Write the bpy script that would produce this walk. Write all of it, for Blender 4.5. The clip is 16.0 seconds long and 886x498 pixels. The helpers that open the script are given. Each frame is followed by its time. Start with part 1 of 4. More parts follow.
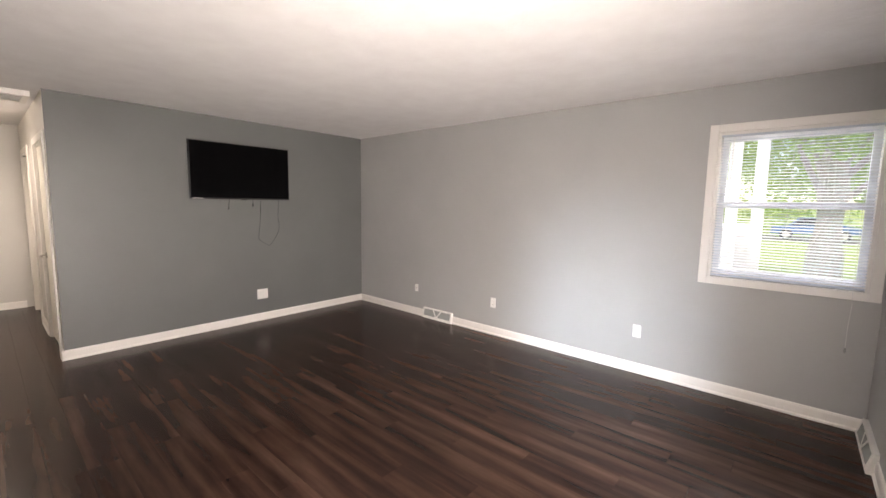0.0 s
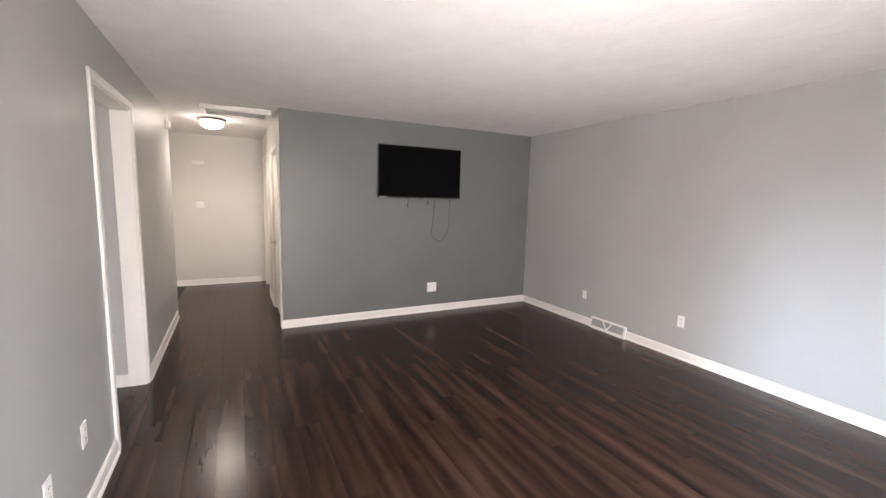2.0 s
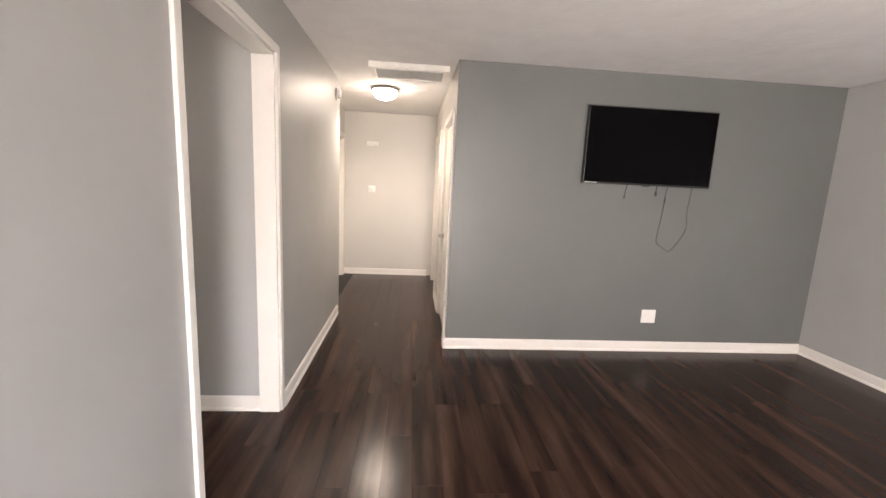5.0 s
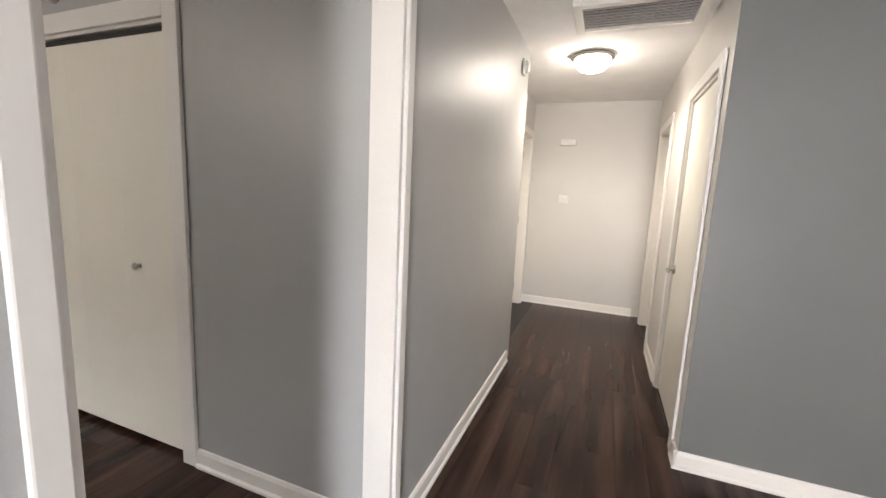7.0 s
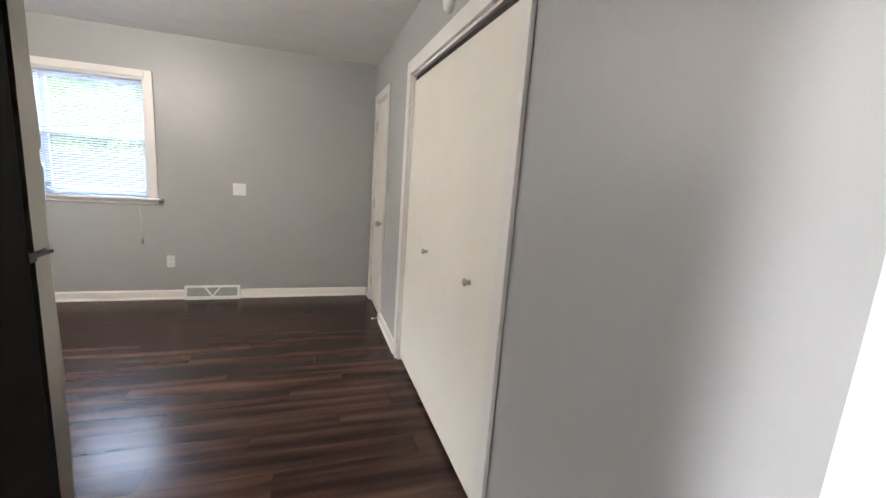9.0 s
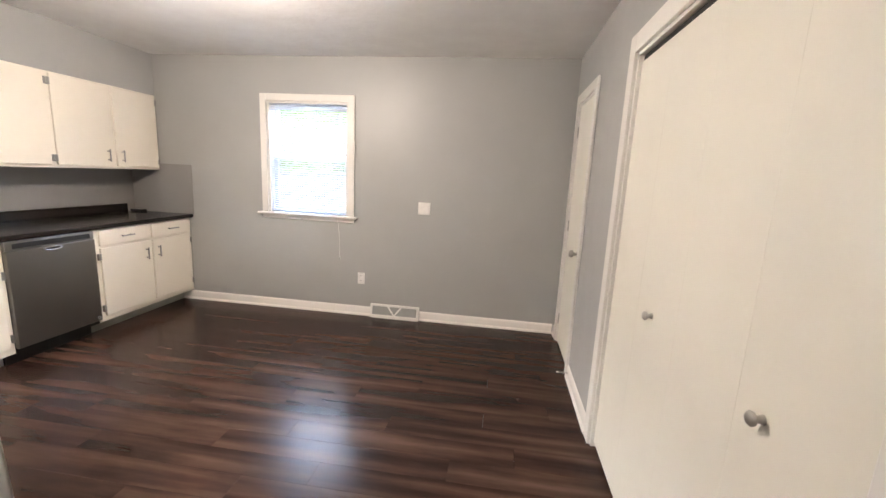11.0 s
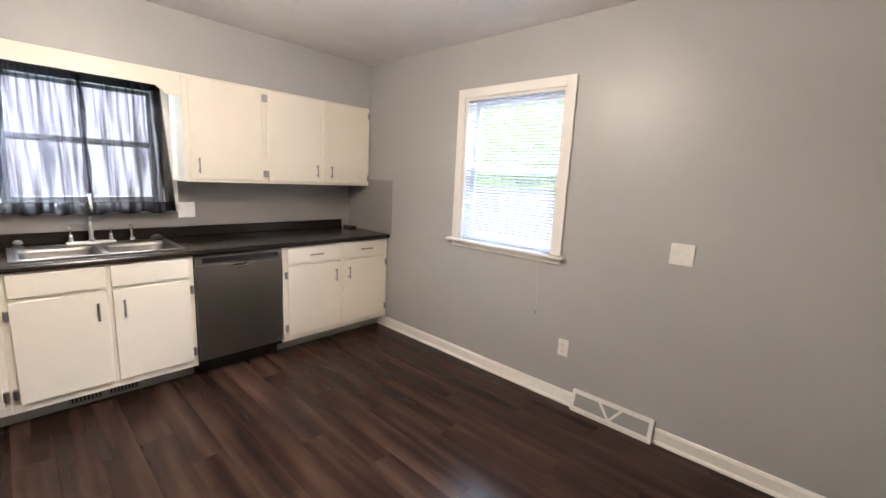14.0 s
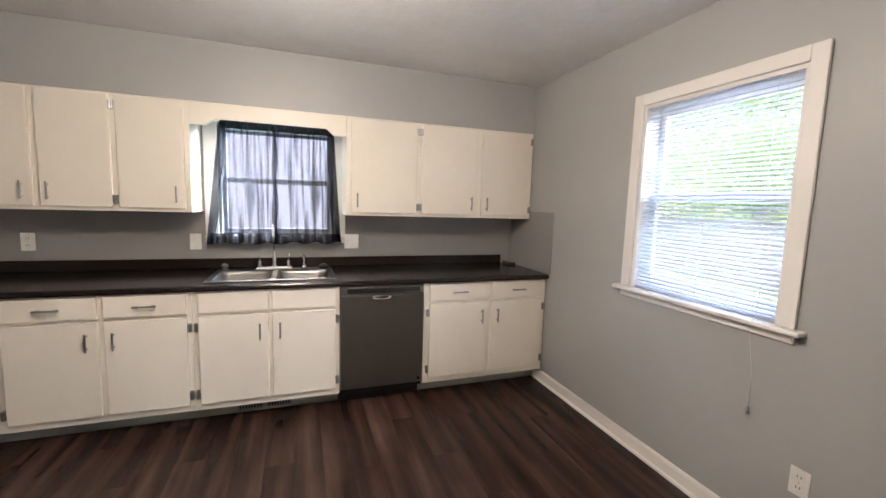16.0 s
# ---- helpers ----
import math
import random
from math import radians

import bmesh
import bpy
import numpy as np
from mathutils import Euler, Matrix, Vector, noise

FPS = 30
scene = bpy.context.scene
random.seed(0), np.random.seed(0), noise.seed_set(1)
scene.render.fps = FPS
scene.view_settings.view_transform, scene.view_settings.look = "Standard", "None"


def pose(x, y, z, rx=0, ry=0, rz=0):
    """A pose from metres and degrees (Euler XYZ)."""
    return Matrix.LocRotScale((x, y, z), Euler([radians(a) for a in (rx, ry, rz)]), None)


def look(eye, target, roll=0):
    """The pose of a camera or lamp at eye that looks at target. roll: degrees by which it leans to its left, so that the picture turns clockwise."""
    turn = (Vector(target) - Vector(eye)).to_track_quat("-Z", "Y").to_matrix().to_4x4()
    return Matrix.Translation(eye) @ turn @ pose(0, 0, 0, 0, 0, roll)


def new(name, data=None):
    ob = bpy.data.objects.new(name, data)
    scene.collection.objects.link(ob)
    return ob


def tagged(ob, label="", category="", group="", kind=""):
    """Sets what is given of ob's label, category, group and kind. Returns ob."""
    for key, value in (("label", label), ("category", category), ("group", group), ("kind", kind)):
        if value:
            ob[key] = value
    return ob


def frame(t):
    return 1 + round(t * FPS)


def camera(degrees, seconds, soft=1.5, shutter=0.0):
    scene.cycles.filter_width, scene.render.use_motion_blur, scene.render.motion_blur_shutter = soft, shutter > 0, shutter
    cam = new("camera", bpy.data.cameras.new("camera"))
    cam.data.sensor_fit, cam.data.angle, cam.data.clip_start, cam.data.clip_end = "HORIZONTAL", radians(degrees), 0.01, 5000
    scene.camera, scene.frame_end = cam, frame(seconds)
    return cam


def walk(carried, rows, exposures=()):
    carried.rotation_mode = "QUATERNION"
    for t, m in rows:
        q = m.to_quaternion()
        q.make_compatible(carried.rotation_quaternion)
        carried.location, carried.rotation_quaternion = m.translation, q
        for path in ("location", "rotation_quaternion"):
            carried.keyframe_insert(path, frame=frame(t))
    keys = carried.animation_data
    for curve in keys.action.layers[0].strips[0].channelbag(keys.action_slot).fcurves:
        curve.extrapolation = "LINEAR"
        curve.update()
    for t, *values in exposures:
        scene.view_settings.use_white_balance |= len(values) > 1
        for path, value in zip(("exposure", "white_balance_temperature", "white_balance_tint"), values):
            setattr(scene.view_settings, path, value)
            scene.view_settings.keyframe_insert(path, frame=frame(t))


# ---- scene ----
cam = camera(94.9, 16.0)
PATH = [
    (0, (-0.204, 0.247, 1.506), (-1.511, 1.745, 1.283), 0.9),
    (0.5, (-0.202, 0.288, 1.5), (-1.662, 1.638, 1.282), 0.6),
    (1, (-0.275, 0.228, 1.522), (-1.848, 1.444, 1.3), 0.7),
    (1.5, (-0.339, 0.213, 1.536), (-2.017, 1.277, 1.303), 0.9),
    (2, (-0.408, 0.235, 1.518), (-2.173, 1.141, 1.271), 1.4),
    (2.5, (-0.508, 0.246, 1.485), (-2.34, 1.0, 1.214), 2.1),
    (3, (-0.702, 0.263, 1.469), (-2.587, 0.856, 1.156), 2.6),
    (5.5, (-2.1, 0.352, 1.444), (-4.076, 0.401, 1.136), 2.7),
    (6, (-2.406, 0.33, 1.438), (-4.38, 0.233, 1.131), 2.7),
    (6.5, (-2.676, 0.249, 1.436), (-4.627, -0.074, 1.138), 2.8),
    (7, (-2.97, 0.221, 1.372), (-4.812, -0.501, 1.082), 2.7),
    (7.5, (-3.164, 0.157, 1.364), (-4.804, -0.94, 1.038), 3.3),
    (8, (-3.305, -0.007, 1.404), (-4.717, -1.382, 1.066), 3.9),
    (8.5, (-3.447, -0.152, 1.397), (-4.503, -1.814, 1.05), 3.6),
    (9, (-3.565, -0.269, 1.387), (-4.199, -2.132, 1.03), 4.2),
    (9.5, (-3.633, -0.403, 1.385), (-3.923, -2.349, 1.023), 4.0),
    (10, (-3.654, -0.574, 1.41), (-3.703, -2.541, 1.056), 3.5),
    (12.5, (-3.598, -1.601, 1.439), (-2.944, -3.457, 1.081), 3.1),
    (13, (-3.596, -1.842, 1.444), (-2.749, -3.619, 1.09), 3.4),
    (13.5, (-3.497, -2.066, 1.433), (-2.4, -3.7, 1.08), 3.0),
    (14, (-3.438, -2.282, 1.443), (-2.105, -3.733, 1.101), 2.8),
    (14.5, (-3.424, -2.48, 1.437), (-1.894, -3.731, 1.128), 3.1),
    (15, (-3.383, -2.624, 1.446), (-1.714, -3.692, 1.174), 3.0),
    (15.5, (-3.323, -2.746, 1.455), (-1.538, -3.621, 1.235), 2.9),
    (16, (-3.269, -2.835, 1.446), (-1.395, -3.499, 1.223), 1.8),
]
walk(cam, [(t, look(eye, target, roll)) for t, eye, target, roll in PATH],
     [(0, 1.32, 7400, 18), (1.5, 1.35, 7000, 17), (2.5, 1.45, 6900, 17), (5.5, 1.77, 7300, 18), (7, 1.66, 6700, 13), (8, 1.92, 6550, 12), (9, 2.26, 6400, 12), (9.7, 2.6, 6950, 15), (12.5, 2.44, 6950, 16), (14.5, 2.24, 7000, 16), (16, 2.03, 6900, 16)])

# ---- world, sun, large lights, exposure ----
world = bpy.data.worlds.new("sky")
scene.world = world
world.use_nodes = True
wn = world.node_tree.nodes
sky = wn.new("ShaderNodeTexSky")
sky.sky_type = "NISHITA"
sky.sun_disc = False
sky.sun_elevation = radians(52)
sky.sun_rotation = radians(250)
wn["Background"].inputs["Strength"].default_value = 0.15
world.node_tree.links.new(sky.outputs[0], wn["Background"].inputs["Color"])

sun = new("sun", bpy.data.lights.new("sun", "SUN"))
sun.data.energy = 5.0
sun.data.angle = radians(0.5)
sun.data.color = (1.0, 0.95, 0.87)
sun.matrix_world = look((0, 0, 30), (13, -10, 0))


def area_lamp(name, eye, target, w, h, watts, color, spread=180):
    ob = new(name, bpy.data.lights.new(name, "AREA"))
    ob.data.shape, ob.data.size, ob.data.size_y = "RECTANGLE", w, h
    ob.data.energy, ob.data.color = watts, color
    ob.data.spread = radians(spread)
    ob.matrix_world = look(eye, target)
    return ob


DAY = (0.93, 0.96, 1.0)
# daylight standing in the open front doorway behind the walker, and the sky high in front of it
area_lamp("front_door_daylight", (0.36, 0.71, 0.96), (-3.2, 2.90, 1.55), 0.70, 1.8, 60, (1.0, 0.975, 0.975), 145)
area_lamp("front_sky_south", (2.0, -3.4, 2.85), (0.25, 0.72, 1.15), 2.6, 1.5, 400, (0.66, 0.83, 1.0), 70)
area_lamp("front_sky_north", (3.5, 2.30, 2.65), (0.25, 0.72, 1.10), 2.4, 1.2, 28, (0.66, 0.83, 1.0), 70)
# skylight outside, above the heads of the three other windows
area_lamp("north_skylight", (-0.25, 5.4, 2.50), (-0.6, 2.8, 0.4), 1.6, 0.7, 45, DAY)
area_lamp("south_skylight", (-1.77, -5.77, 2.74), (-1.82, -3.4, 0.1), 2.2, 1.2, 70, (0.64, 0.79, 1.0))
area_lamp("sink_skylight", (3.60, -2.68, 3.15), (-2.0, -2.68, 0.9), 2.0, 0.7, 190, DAY)


def bulb(name, x, y, z, watts, radius):
    ob = new(name, bpy.data.lights.new(name, "POINT"))
    ob.data.energy, ob.data.color, ob.data.shadow_soft_size = watts, (1.0, 0.92, 0.82), radius
    ob.location = (x, y, z)
    return ob


hall = new("hall_bulb", bpy.data.lights.new("hall_bulb", "SPOT"))
hall.data.energy, hall.data.color, hall.data.shadow_soft_size = 22, (1.0, 0.92, 0.82), 0.11
hall.data.spot_size, hall.data.spot_blend = radians(168), 0.6
hall.location = (-6.44, 0.02, 2.27)
bulb("kitchen_bulb", -2.0, -2.75, 2.20, 15.5, 0.14)

# ---- materials ----


class Nodes:
    def __init__(self, name):
        self.m = bpy.data.materials.new(name)
        self.m.use_nodes = True
        self.t = self.m.node_tree
        self.b = self.t.nodes["Principled BSDF"]

    def node(self, kind, **inputs):
        n = self.t.nodes.new(kind)
        for k, v in inputs.items():
            self.put(n.inputs[k.replace("_", " ")], v)
        return n

    def put(self, socket, v):
        if isinstance(v, bpy.types.NodeSocket):
            self.t.links.new(v, socket)
        else:
            socket.default_value = v

    def set(self, **inputs):
        for k, v in inputs.items():
            self.put(self.b.inputs[k.replace("_", " ")], v)

    def coords(self, scale=(1, 1, 1), offset=None, kind="Object"):
        c = self.node("ShaderNodeTexCoord")
        n = self.node("ShaderNodeMapping")
        self.put(n.inputs["Vector"], c.outputs[kind])
        n.inputs["Scale"].default_value = scale
        if offset is not None:
            self.put(n.inputs["Location"], offset)
        return n.outputs[0]

    def world_coords(self, scale=(1, 1, 1)):
        c = self.node("ShaderNodeNewGeometry")
        n = self.node("ShaderNodeMapping")
        self.put(n.inputs["Vector"], c.outputs["Position"])
        n.inputs["Scale"].default_value = scale
        return n.outputs[0]

    def noise(self, vec, scale, detail=4.0, rough=0.55):
        n = self.node("ShaderNodeTexNoise", Vector=vec, Scale=scale, Detail=detail, Roughness=rough)
        return n.outputs[0]

    def ramp(self, fac, stops):
        n = self.node("ShaderNodeValToRGB", Fac=fac)
        e = n.color_ramp.elements
        while len(e) < len(stops):
            e.new(0.5)
        for s, (p, c) in zip(e, stops):
            s.position, s.color = p, (c if len(c) == 4 else (*c, 1))
        return n.outputs[0]

    def mix(self, fac, a, b, blend="MIX"):
        n = self.t.nodes.new("ShaderNodeMix")
        n.data_type, n.blend_type = "RGBA", blend
        self.put(n.inputs[0], fac)
        self.put(n.inputs[6], a if isinstance(a, bpy.types.NodeSocket) or len(a) == 4 else (*a, 1))
        self.put(n.inputs[7], b if isinstance(b, bpy.types.NodeSocket) or len(b) == 4 else (*b, 1))
        return n.outputs[2]

    def math(self, op, a, b=0.0):
        n = self.t.nodes.new("ShaderNodeMath")
        n.operation = op
        self.put(n.inputs[0], a)
        self.put(n.inputs[1], b)
        return n.outputs[0]

    def bump(self, height, strength, distance):
        n = self.node("ShaderNodeBump", Height=height, Strength=strength, Distance=distance)
        self.set(Normal=n.outputs[0])


def paint(name, color, rough, vary=0.05, relief=0.25, spec=0.5, fine=260.0):
    """Rolled wall or trim paint: faint blotches, orange-peel relief, uneven sheen."""
    n = Nodes(name)
    p = n.world_coords()
    big = n.noise(p, 1.3, 5)
    dark = tuple(c * (1 - vary) for c in color)
    light = tuple(min(1, c * (1 + vary)) for c in color)
    n.set(Base_Color=n.ramp(big, [(0.3, dark), (0.7, light)]), Specular_IOR_Level=spec)
    mid = n.noise(p, 9.0, 4)
    n.set(Roughness=n.math("ADD", n.math("MULTIPLY", mid, 0.14), rough - 0.07))
    n.bump(n.noise(p, fine, 3), relief, 0.0012)
    return n.m


def plain(name, color, rough, metal=0.0, spec=0.5, vary=0.06, scale=25.0):
    n = Nodes(name)
    p = n.coords()
    v = n.noise(p, scale, 4)
    n.set(Base_Color=n.ramp(v, [(0.3, tuple(c * (1 - vary) for c in color)), (0.7, tuple(min(1, c * (1 + vary)) for c in color))]),
          Metallic=metal, Specular_IOR_Level=spec, Roughness=n.math("ADD", n.math("MULTIPLY", v, 0.12), max(0.0, rough - 0.06)))
    return n.m


def brushed(name, color, rough, along="Z"):
    n = Nodes(name)
    s = {"X": (3, 400, 400), "Y": (400, 3, 400), "Z": (400, 400, 3)}[along]
    g = n.noise(n.coords(s), 1.0, 3)
    n.set(Base_Color=n.ramp(g, [(0.2, tuple(c * 0.88 for c in color)), (0.8, color)]), Metallic=1.0,
          Roughness=n.math("ADD", n.math("MULTIPLY", g, 0.15), rough - 0.07))
    return n.m


def ceiling_material():
    n = Nodes("textured_ceiling")
    p = n.world_coords()
    warp = n.noise(p, 5.0, 3)
    blot = n.noise(p, 8.0, 5, 0.6)
    lumps = n.ramp(blot, [(0.42, (0, 0, 0)), (0.58, (1, 1, 1))])
    n.set(Base_Color=n.ramp(warp, [(0.3, (0.83, 0.815, 0.81)), (0.7, (0.88, 0.87, 0.865))]), Roughness=0.85, Specular_IOR_Level=0.2)
    n.bump(lumps, 0.30, 0.004)
    return n.m


def plank_material():
    """Dark brown wood-look plank: per-plank tone, long streaks, fine grain, satin coat."""
    n = Nodes("dark_wood_plank")
    info = n.node("ShaderNodeObjectInfo")
    r = info.outputs["Random"]
    off = n.node("ShaderNodeCombineXYZ", X=n.math("MULTIPLY", r, 71.0), Y=n.math("MULTIPLY", r, 37.0), Z=0.0).outputs[0]
    streak = n.noise(n.coords((0.75, 11.0, 1.0), off), 1.0, 3, 0.45)
    grain = n.noise(n.coords((5.0, 100.0, 1.0), off), 1.0, 4, 0.6)
    knots = n.noise(n.coords((2.2, 6.0, 1.0), off), 1.0, 2)
    base = n.ramp(streak, [(0.30, (0.0195, 0.0098, 0.0078)), (0.45, (0.037, 0.0192, 0.0146)), (0.58, (0.058, 0.0318, 0.0235)), (0.75, (0.092, 0.0540, 0.0395))])
    tone = n.ramp(r, [(0.0, (0.86, 0.85, 0.85)), (0.5, (1.0, 1.0, 1.0)), (1.0, (1.14, 1.12, 1.11))])
    col = n.mix(1.0, base, tone, "MULTIPLY")
    blotch = n.noise(n.coords((2.1, 7.5, 1.0), off), 1.0, 5, 0.62)
    col = n.mix(1.0, col, n.ramp(blotch, [(0.28, (0.66, 0.64, 0.64)), (0.52, (1.0, 1.0, 1.0)), (0.76, (1.42, 1.40, 1.38))]), "MULTIPLY")
    col = n.mix(n.math("MULTIPLY", grain, 0.22), col, (0.018, 0.010, 0.008))
    n.set(Base_Color=col, Specular_IOR_Level=0.17,
          Roughness=n.math("ADD", n.math("MULTIPLY", grain, 0.12), n.math("ADD", n.math("MULTIPLY", knots, 0.05), 0.145)))
    n.bump(grain, 0.06, 0.0003)
    return n.m


def glass_material(veiled):
    n = Nodes("glare_veiled_window_glass" if veiled else "window_glass")
    n.set(Base_Color=(1, 1, 1, 1), Roughness=0.0, Transmission_Weight=1.0, IOR=1.05)
    if not veiled:
        return n.m
    # Faint white translucency mixed into the pane imitates the glare haze of daylight.
    veil = n.node("ShaderNodeBsdfTranslucent", Color=(0.90, 0.92, 0.95, 1))
    veil_noise = n.noise(n.world_coords(), 3.0, 5, 0.6)
    mx = n.node("ShaderNodeMixShader", Fac=n.math("ADD", n.math("MULTIPLY", veil_noise, 0.03), 0.012))
    n.put(mx.inputs[1], n.b.outputs[0])
    n.put(mx.inputs[2], veil.outputs[0])
    n.put(n.t.nodes["Material Output"].inputs[0], mx.outputs[0])
    return n.m


def counter_material():
    n = Nodes("dark_laminate")
    p = n.world_coords()
    a = n.noise(p, 220.0, 3, 0.6)
    n.set(Base_Color=n.ramp(a, [(0.35, (0.0130, 0.0086, 0.0074)), (0.7, (0.0160, 0.0108, 0.0094))]), Specular_IOR_Level=0.34, Roughness=0.17)
    return n.m


def sheer_material(name, keep):
    n = Nodes(name)
    p = n.coords((1, 1, 1))
    weave = n.noise(p, 900.0, 2)
    gather = n.noise(n.coords((30, 1, 1.1)), 1.0, 3, 0.6)
    gather = n.ramp(gather, [(0.46, (0, 0, 0)), (0.62, (1, 1, 1))])
    tr = n.node("ShaderNodeBsdfTransparent")
    df = n.node("ShaderNodeBsdfDiffuse", Color=(0.012, 0.011, 0.013, 1))
    tl = n.node("ShaderNodeBsdfTranslucent", Color=(0.03, 0.03, 0.035, 1))
    cloth = n.node("ShaderNodeMixShader", Fac=0.4)
    n.put(cloth.inputs[1], df.outputs[0])
    n.put(cloth.inputs[2], tl.outputs[0])
    out = n.node("ShaderNodeMixShader")
    n.put(out.inputs[0], n.math("ADD", n.math("MULTIPLY", gather, 0.9 * (1.0 - keep)), n.math("ADD", n.math("MULTIPLY", weave, 0.16), keep - 0.08)))
    n.put(out.inputs[1], tr.outputs[0])
    n.put(out.inputs[2], cloth.outputs[0])
    n.put(n.t.nodes["Material Output"].inputs[0], out.outputs[0])
    return n.m


def slat_material():
    n = Nodes("white_vinyl_slat")
    v = n.noise(n.world_coords(), 12.0, 3)
    n.set(Base_Color=n.ramp(v, [(0.3, (0.66, 0.70, 0.75)), (0.7, (0.71, 0.74, 0.78))]), Roughness=0.4, Transmission_Weight=0.0)
    tl = n.node("ShaderNodeBsdfTranslucent", Color=(0.60, 0.65, 0.72, 1))
    mx = n.node("ShaderNodeMixShader", Fac=0.62)
    n.put(mx.inputs[1], n.b.outputs[0])
    n.put(mx.inputs[2], tl.outputs[0])
    n.put(n.t.nodes["Material Output"].inputs[0], mx.outputs[0])
    return n.m


def glow_material(name, color, strength):
    n = Nodes(name)
    n.set(Base_Color=(*color, 1), Emission_Color=(*color, 1), Emission_Strength=strength, Roughness=0.4)
    return n.m


def grass_material():
    n = Nodes("lawn_grass")
    p = n.world_coords()
    a = n.noise(p, 6.0, 8, 0.7)
    b = n.noise(p, 0.35, 3)
    c = n.ramp(a, [(0.3, (0.07, 0.12, 0.02)), (0.7, (0.16, 0.25, 0.06))])
    n.set(Base_Color=n.mix(n.math("MULTIPLY", b, 0.5), c, (0.20, 0.21, 0.07)), Roughness=0.9, Specular_IOR_Level=0.2)
    n.bump(a, 0.6, 0.03)
    return n.m


def leaf_material():
    n = Nodes("green_leaf")
    g = n.node("ShaderNodeNewGeometry")
    r = g.outputs["Random Per Island"]
    n.set(Base_Color=n.ramp(r, [(0.0, (0.09, 0.15, 0.03)), (0.6, (0.14, 0.24, 0.05)), (1.0, (0.24, 0.33, 0.09))]), Roughness=0.55)
    tl = n.node("ShaderNodeBsdfTranslucent", Color=(0.26, 0.42, 0.08, 1))
    mx = n.node("ShaderNodeMixShader", Fac=0.5)
    n.put(mx.inputs[1], n.b.outputs[0])
    n.put(mx.inputs[2], tl.outputs[0])
    n.put(n.t.nodes["Material Output"].inputs[0], mx.outputs[0])
    return n.m


def bark_material():
    n = Nodes("tree_bark")
    a = n.noise(n.world_coords((9, 9, 1.6)), 3.0, 6, 0.7)
    n.set(Base_Color=n.ramp(a, [(0.3, (0.16, 0.14, 0.12)), (0.7, (0.34, 0.31, 0.28))]), Roughness=0.95)
    n.bump(a, 1.0, 0.03)
    return n.m


GREY = paint("light_grey_wall_paint", (0.402, 0.404, 0.398), 0.41, 0.04, 0.18, 0.45)
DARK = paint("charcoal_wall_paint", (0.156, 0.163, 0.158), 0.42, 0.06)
HALLGREY = paint("pale_cream_hall_paint", (0.60, 0.58, 0.545), 0.40, 0.03, 0.18, 0.45)
WHITE = paint("white_trim_paint", (0.80, 0.775, 0.735), 0.36, 0.03, 0.12, fine=140.0)
DOORWHITE = paint("cream_door_paint", (0.82, 0.795, 0.71), 0.34, 0.035, 0.12, fine=140.0)
CAB = paint("cream_cabinet_paint", (0.84, 0.785, 0.69), 0.42, 0.03, 0.2, fine=120.0)
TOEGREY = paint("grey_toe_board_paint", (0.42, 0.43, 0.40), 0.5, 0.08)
# Splash grey taken darker so its colour holds shade from the wall cabinets.
SHADED_PANEL = paint("shade_darkened_splash_grey", (0.295, 0.284, 0.275), 0.42, 0.05)
CEIL = ceiling_material()
PLANK = plank_material()
GLASS = glass_material(False)
VEILED = glass_material(True)
COUNTER = counter_material()
SHEER = sheer_material("sheer_black_voile", 0.31)
BUNCH = sheer_material("bunched_black_voile", 0.76)
HEM = sheer_material("doubled_black_hem", 0.93)
SLAT = slat_material()
STEEL = brushed("brushed_stainless_steel", (0.27, 0.26, 0.25), 0.30, "Y")
RIMSTEEL = brushed("tarnished_steel_rim", (0.24, 0.23, 0.22), 0.33, "Y")
DWSTEEL = brushed("dark_stainless_panel", (0.30, 0.287, 0.27), 0.33, "Y")
FRIDGESTEEL = brushed("fridge_stainless_panel", (0.52, 0.51, 0.48), 0.34, "Z")
CHROME = plain("chrome", (0.78, 0.78, 0.79), 0.12, 1.0)
NICKEL = plain("satin_nickel", (0.52, 0.50, 0.47), 0.30, 1.0)
PULL = plain("brushed_nickel_pull", (0.36, 0.35, 0.34), 0.34, 1.0)
BLACK = plain("black_plastic", (0.012, 0.012, 0.013), 0.35)
FRIDGEBLACK = paint("black_textured_steel", (0.0045, 0.0042, 0.0040), 0.5, 0.1, 0.5, 0.1, fine=500.0)
SCREEN = plain("television_glass", (0.0022, 0.0022, 0.0025), 0.20, 0, 0.06)
ALU = plain("grey_aluminium_sash", (0.17, 0.18, 0.21), 0.45, 0.0)
PLATE = plain("white_plastic_plate", (0.82, 0.81, 0.78), 0.35)
SLOT = plain("dark_slot", (0.03, 0.03, 0.03), 0.6)
REGISTER = plain("white_enamel_register", (0.78, 0.77, 0.74), 0.38)
MESHGREY = plain("grey_register_mesh", (0.30, 0.31, 0.30), 0.6)
DUCT = plain("dark_duct", (0.02, 0.02, 0.02), 0.8)
BRONZE = plain("brushed_nickel_lamp_ring", (0.30, 0.28, 0.26), 0.35, 1.0)
DOME = glow_material("lit_frosted_glass", (1.0, 0.92, 0.82), 8.0)
VINYL = plain("white_vinyl_sash", (0.80, 0.82, 0.84), 0.4)
CORD = plain("grey_cord", (0.06, 0.06, 0.06), 0.5)
CORDWHITE = plain("white_cord", (0.64, 0.64, 0.62), 0.6)
GRASS = grass_material()
LEAF = leaf_material()
BARK = bark_material()
CONCRETE = plain("pale_concrete", (0.20, 0.20, 0.205), 0.85, 0, 0.3, 0.15, 6.0)
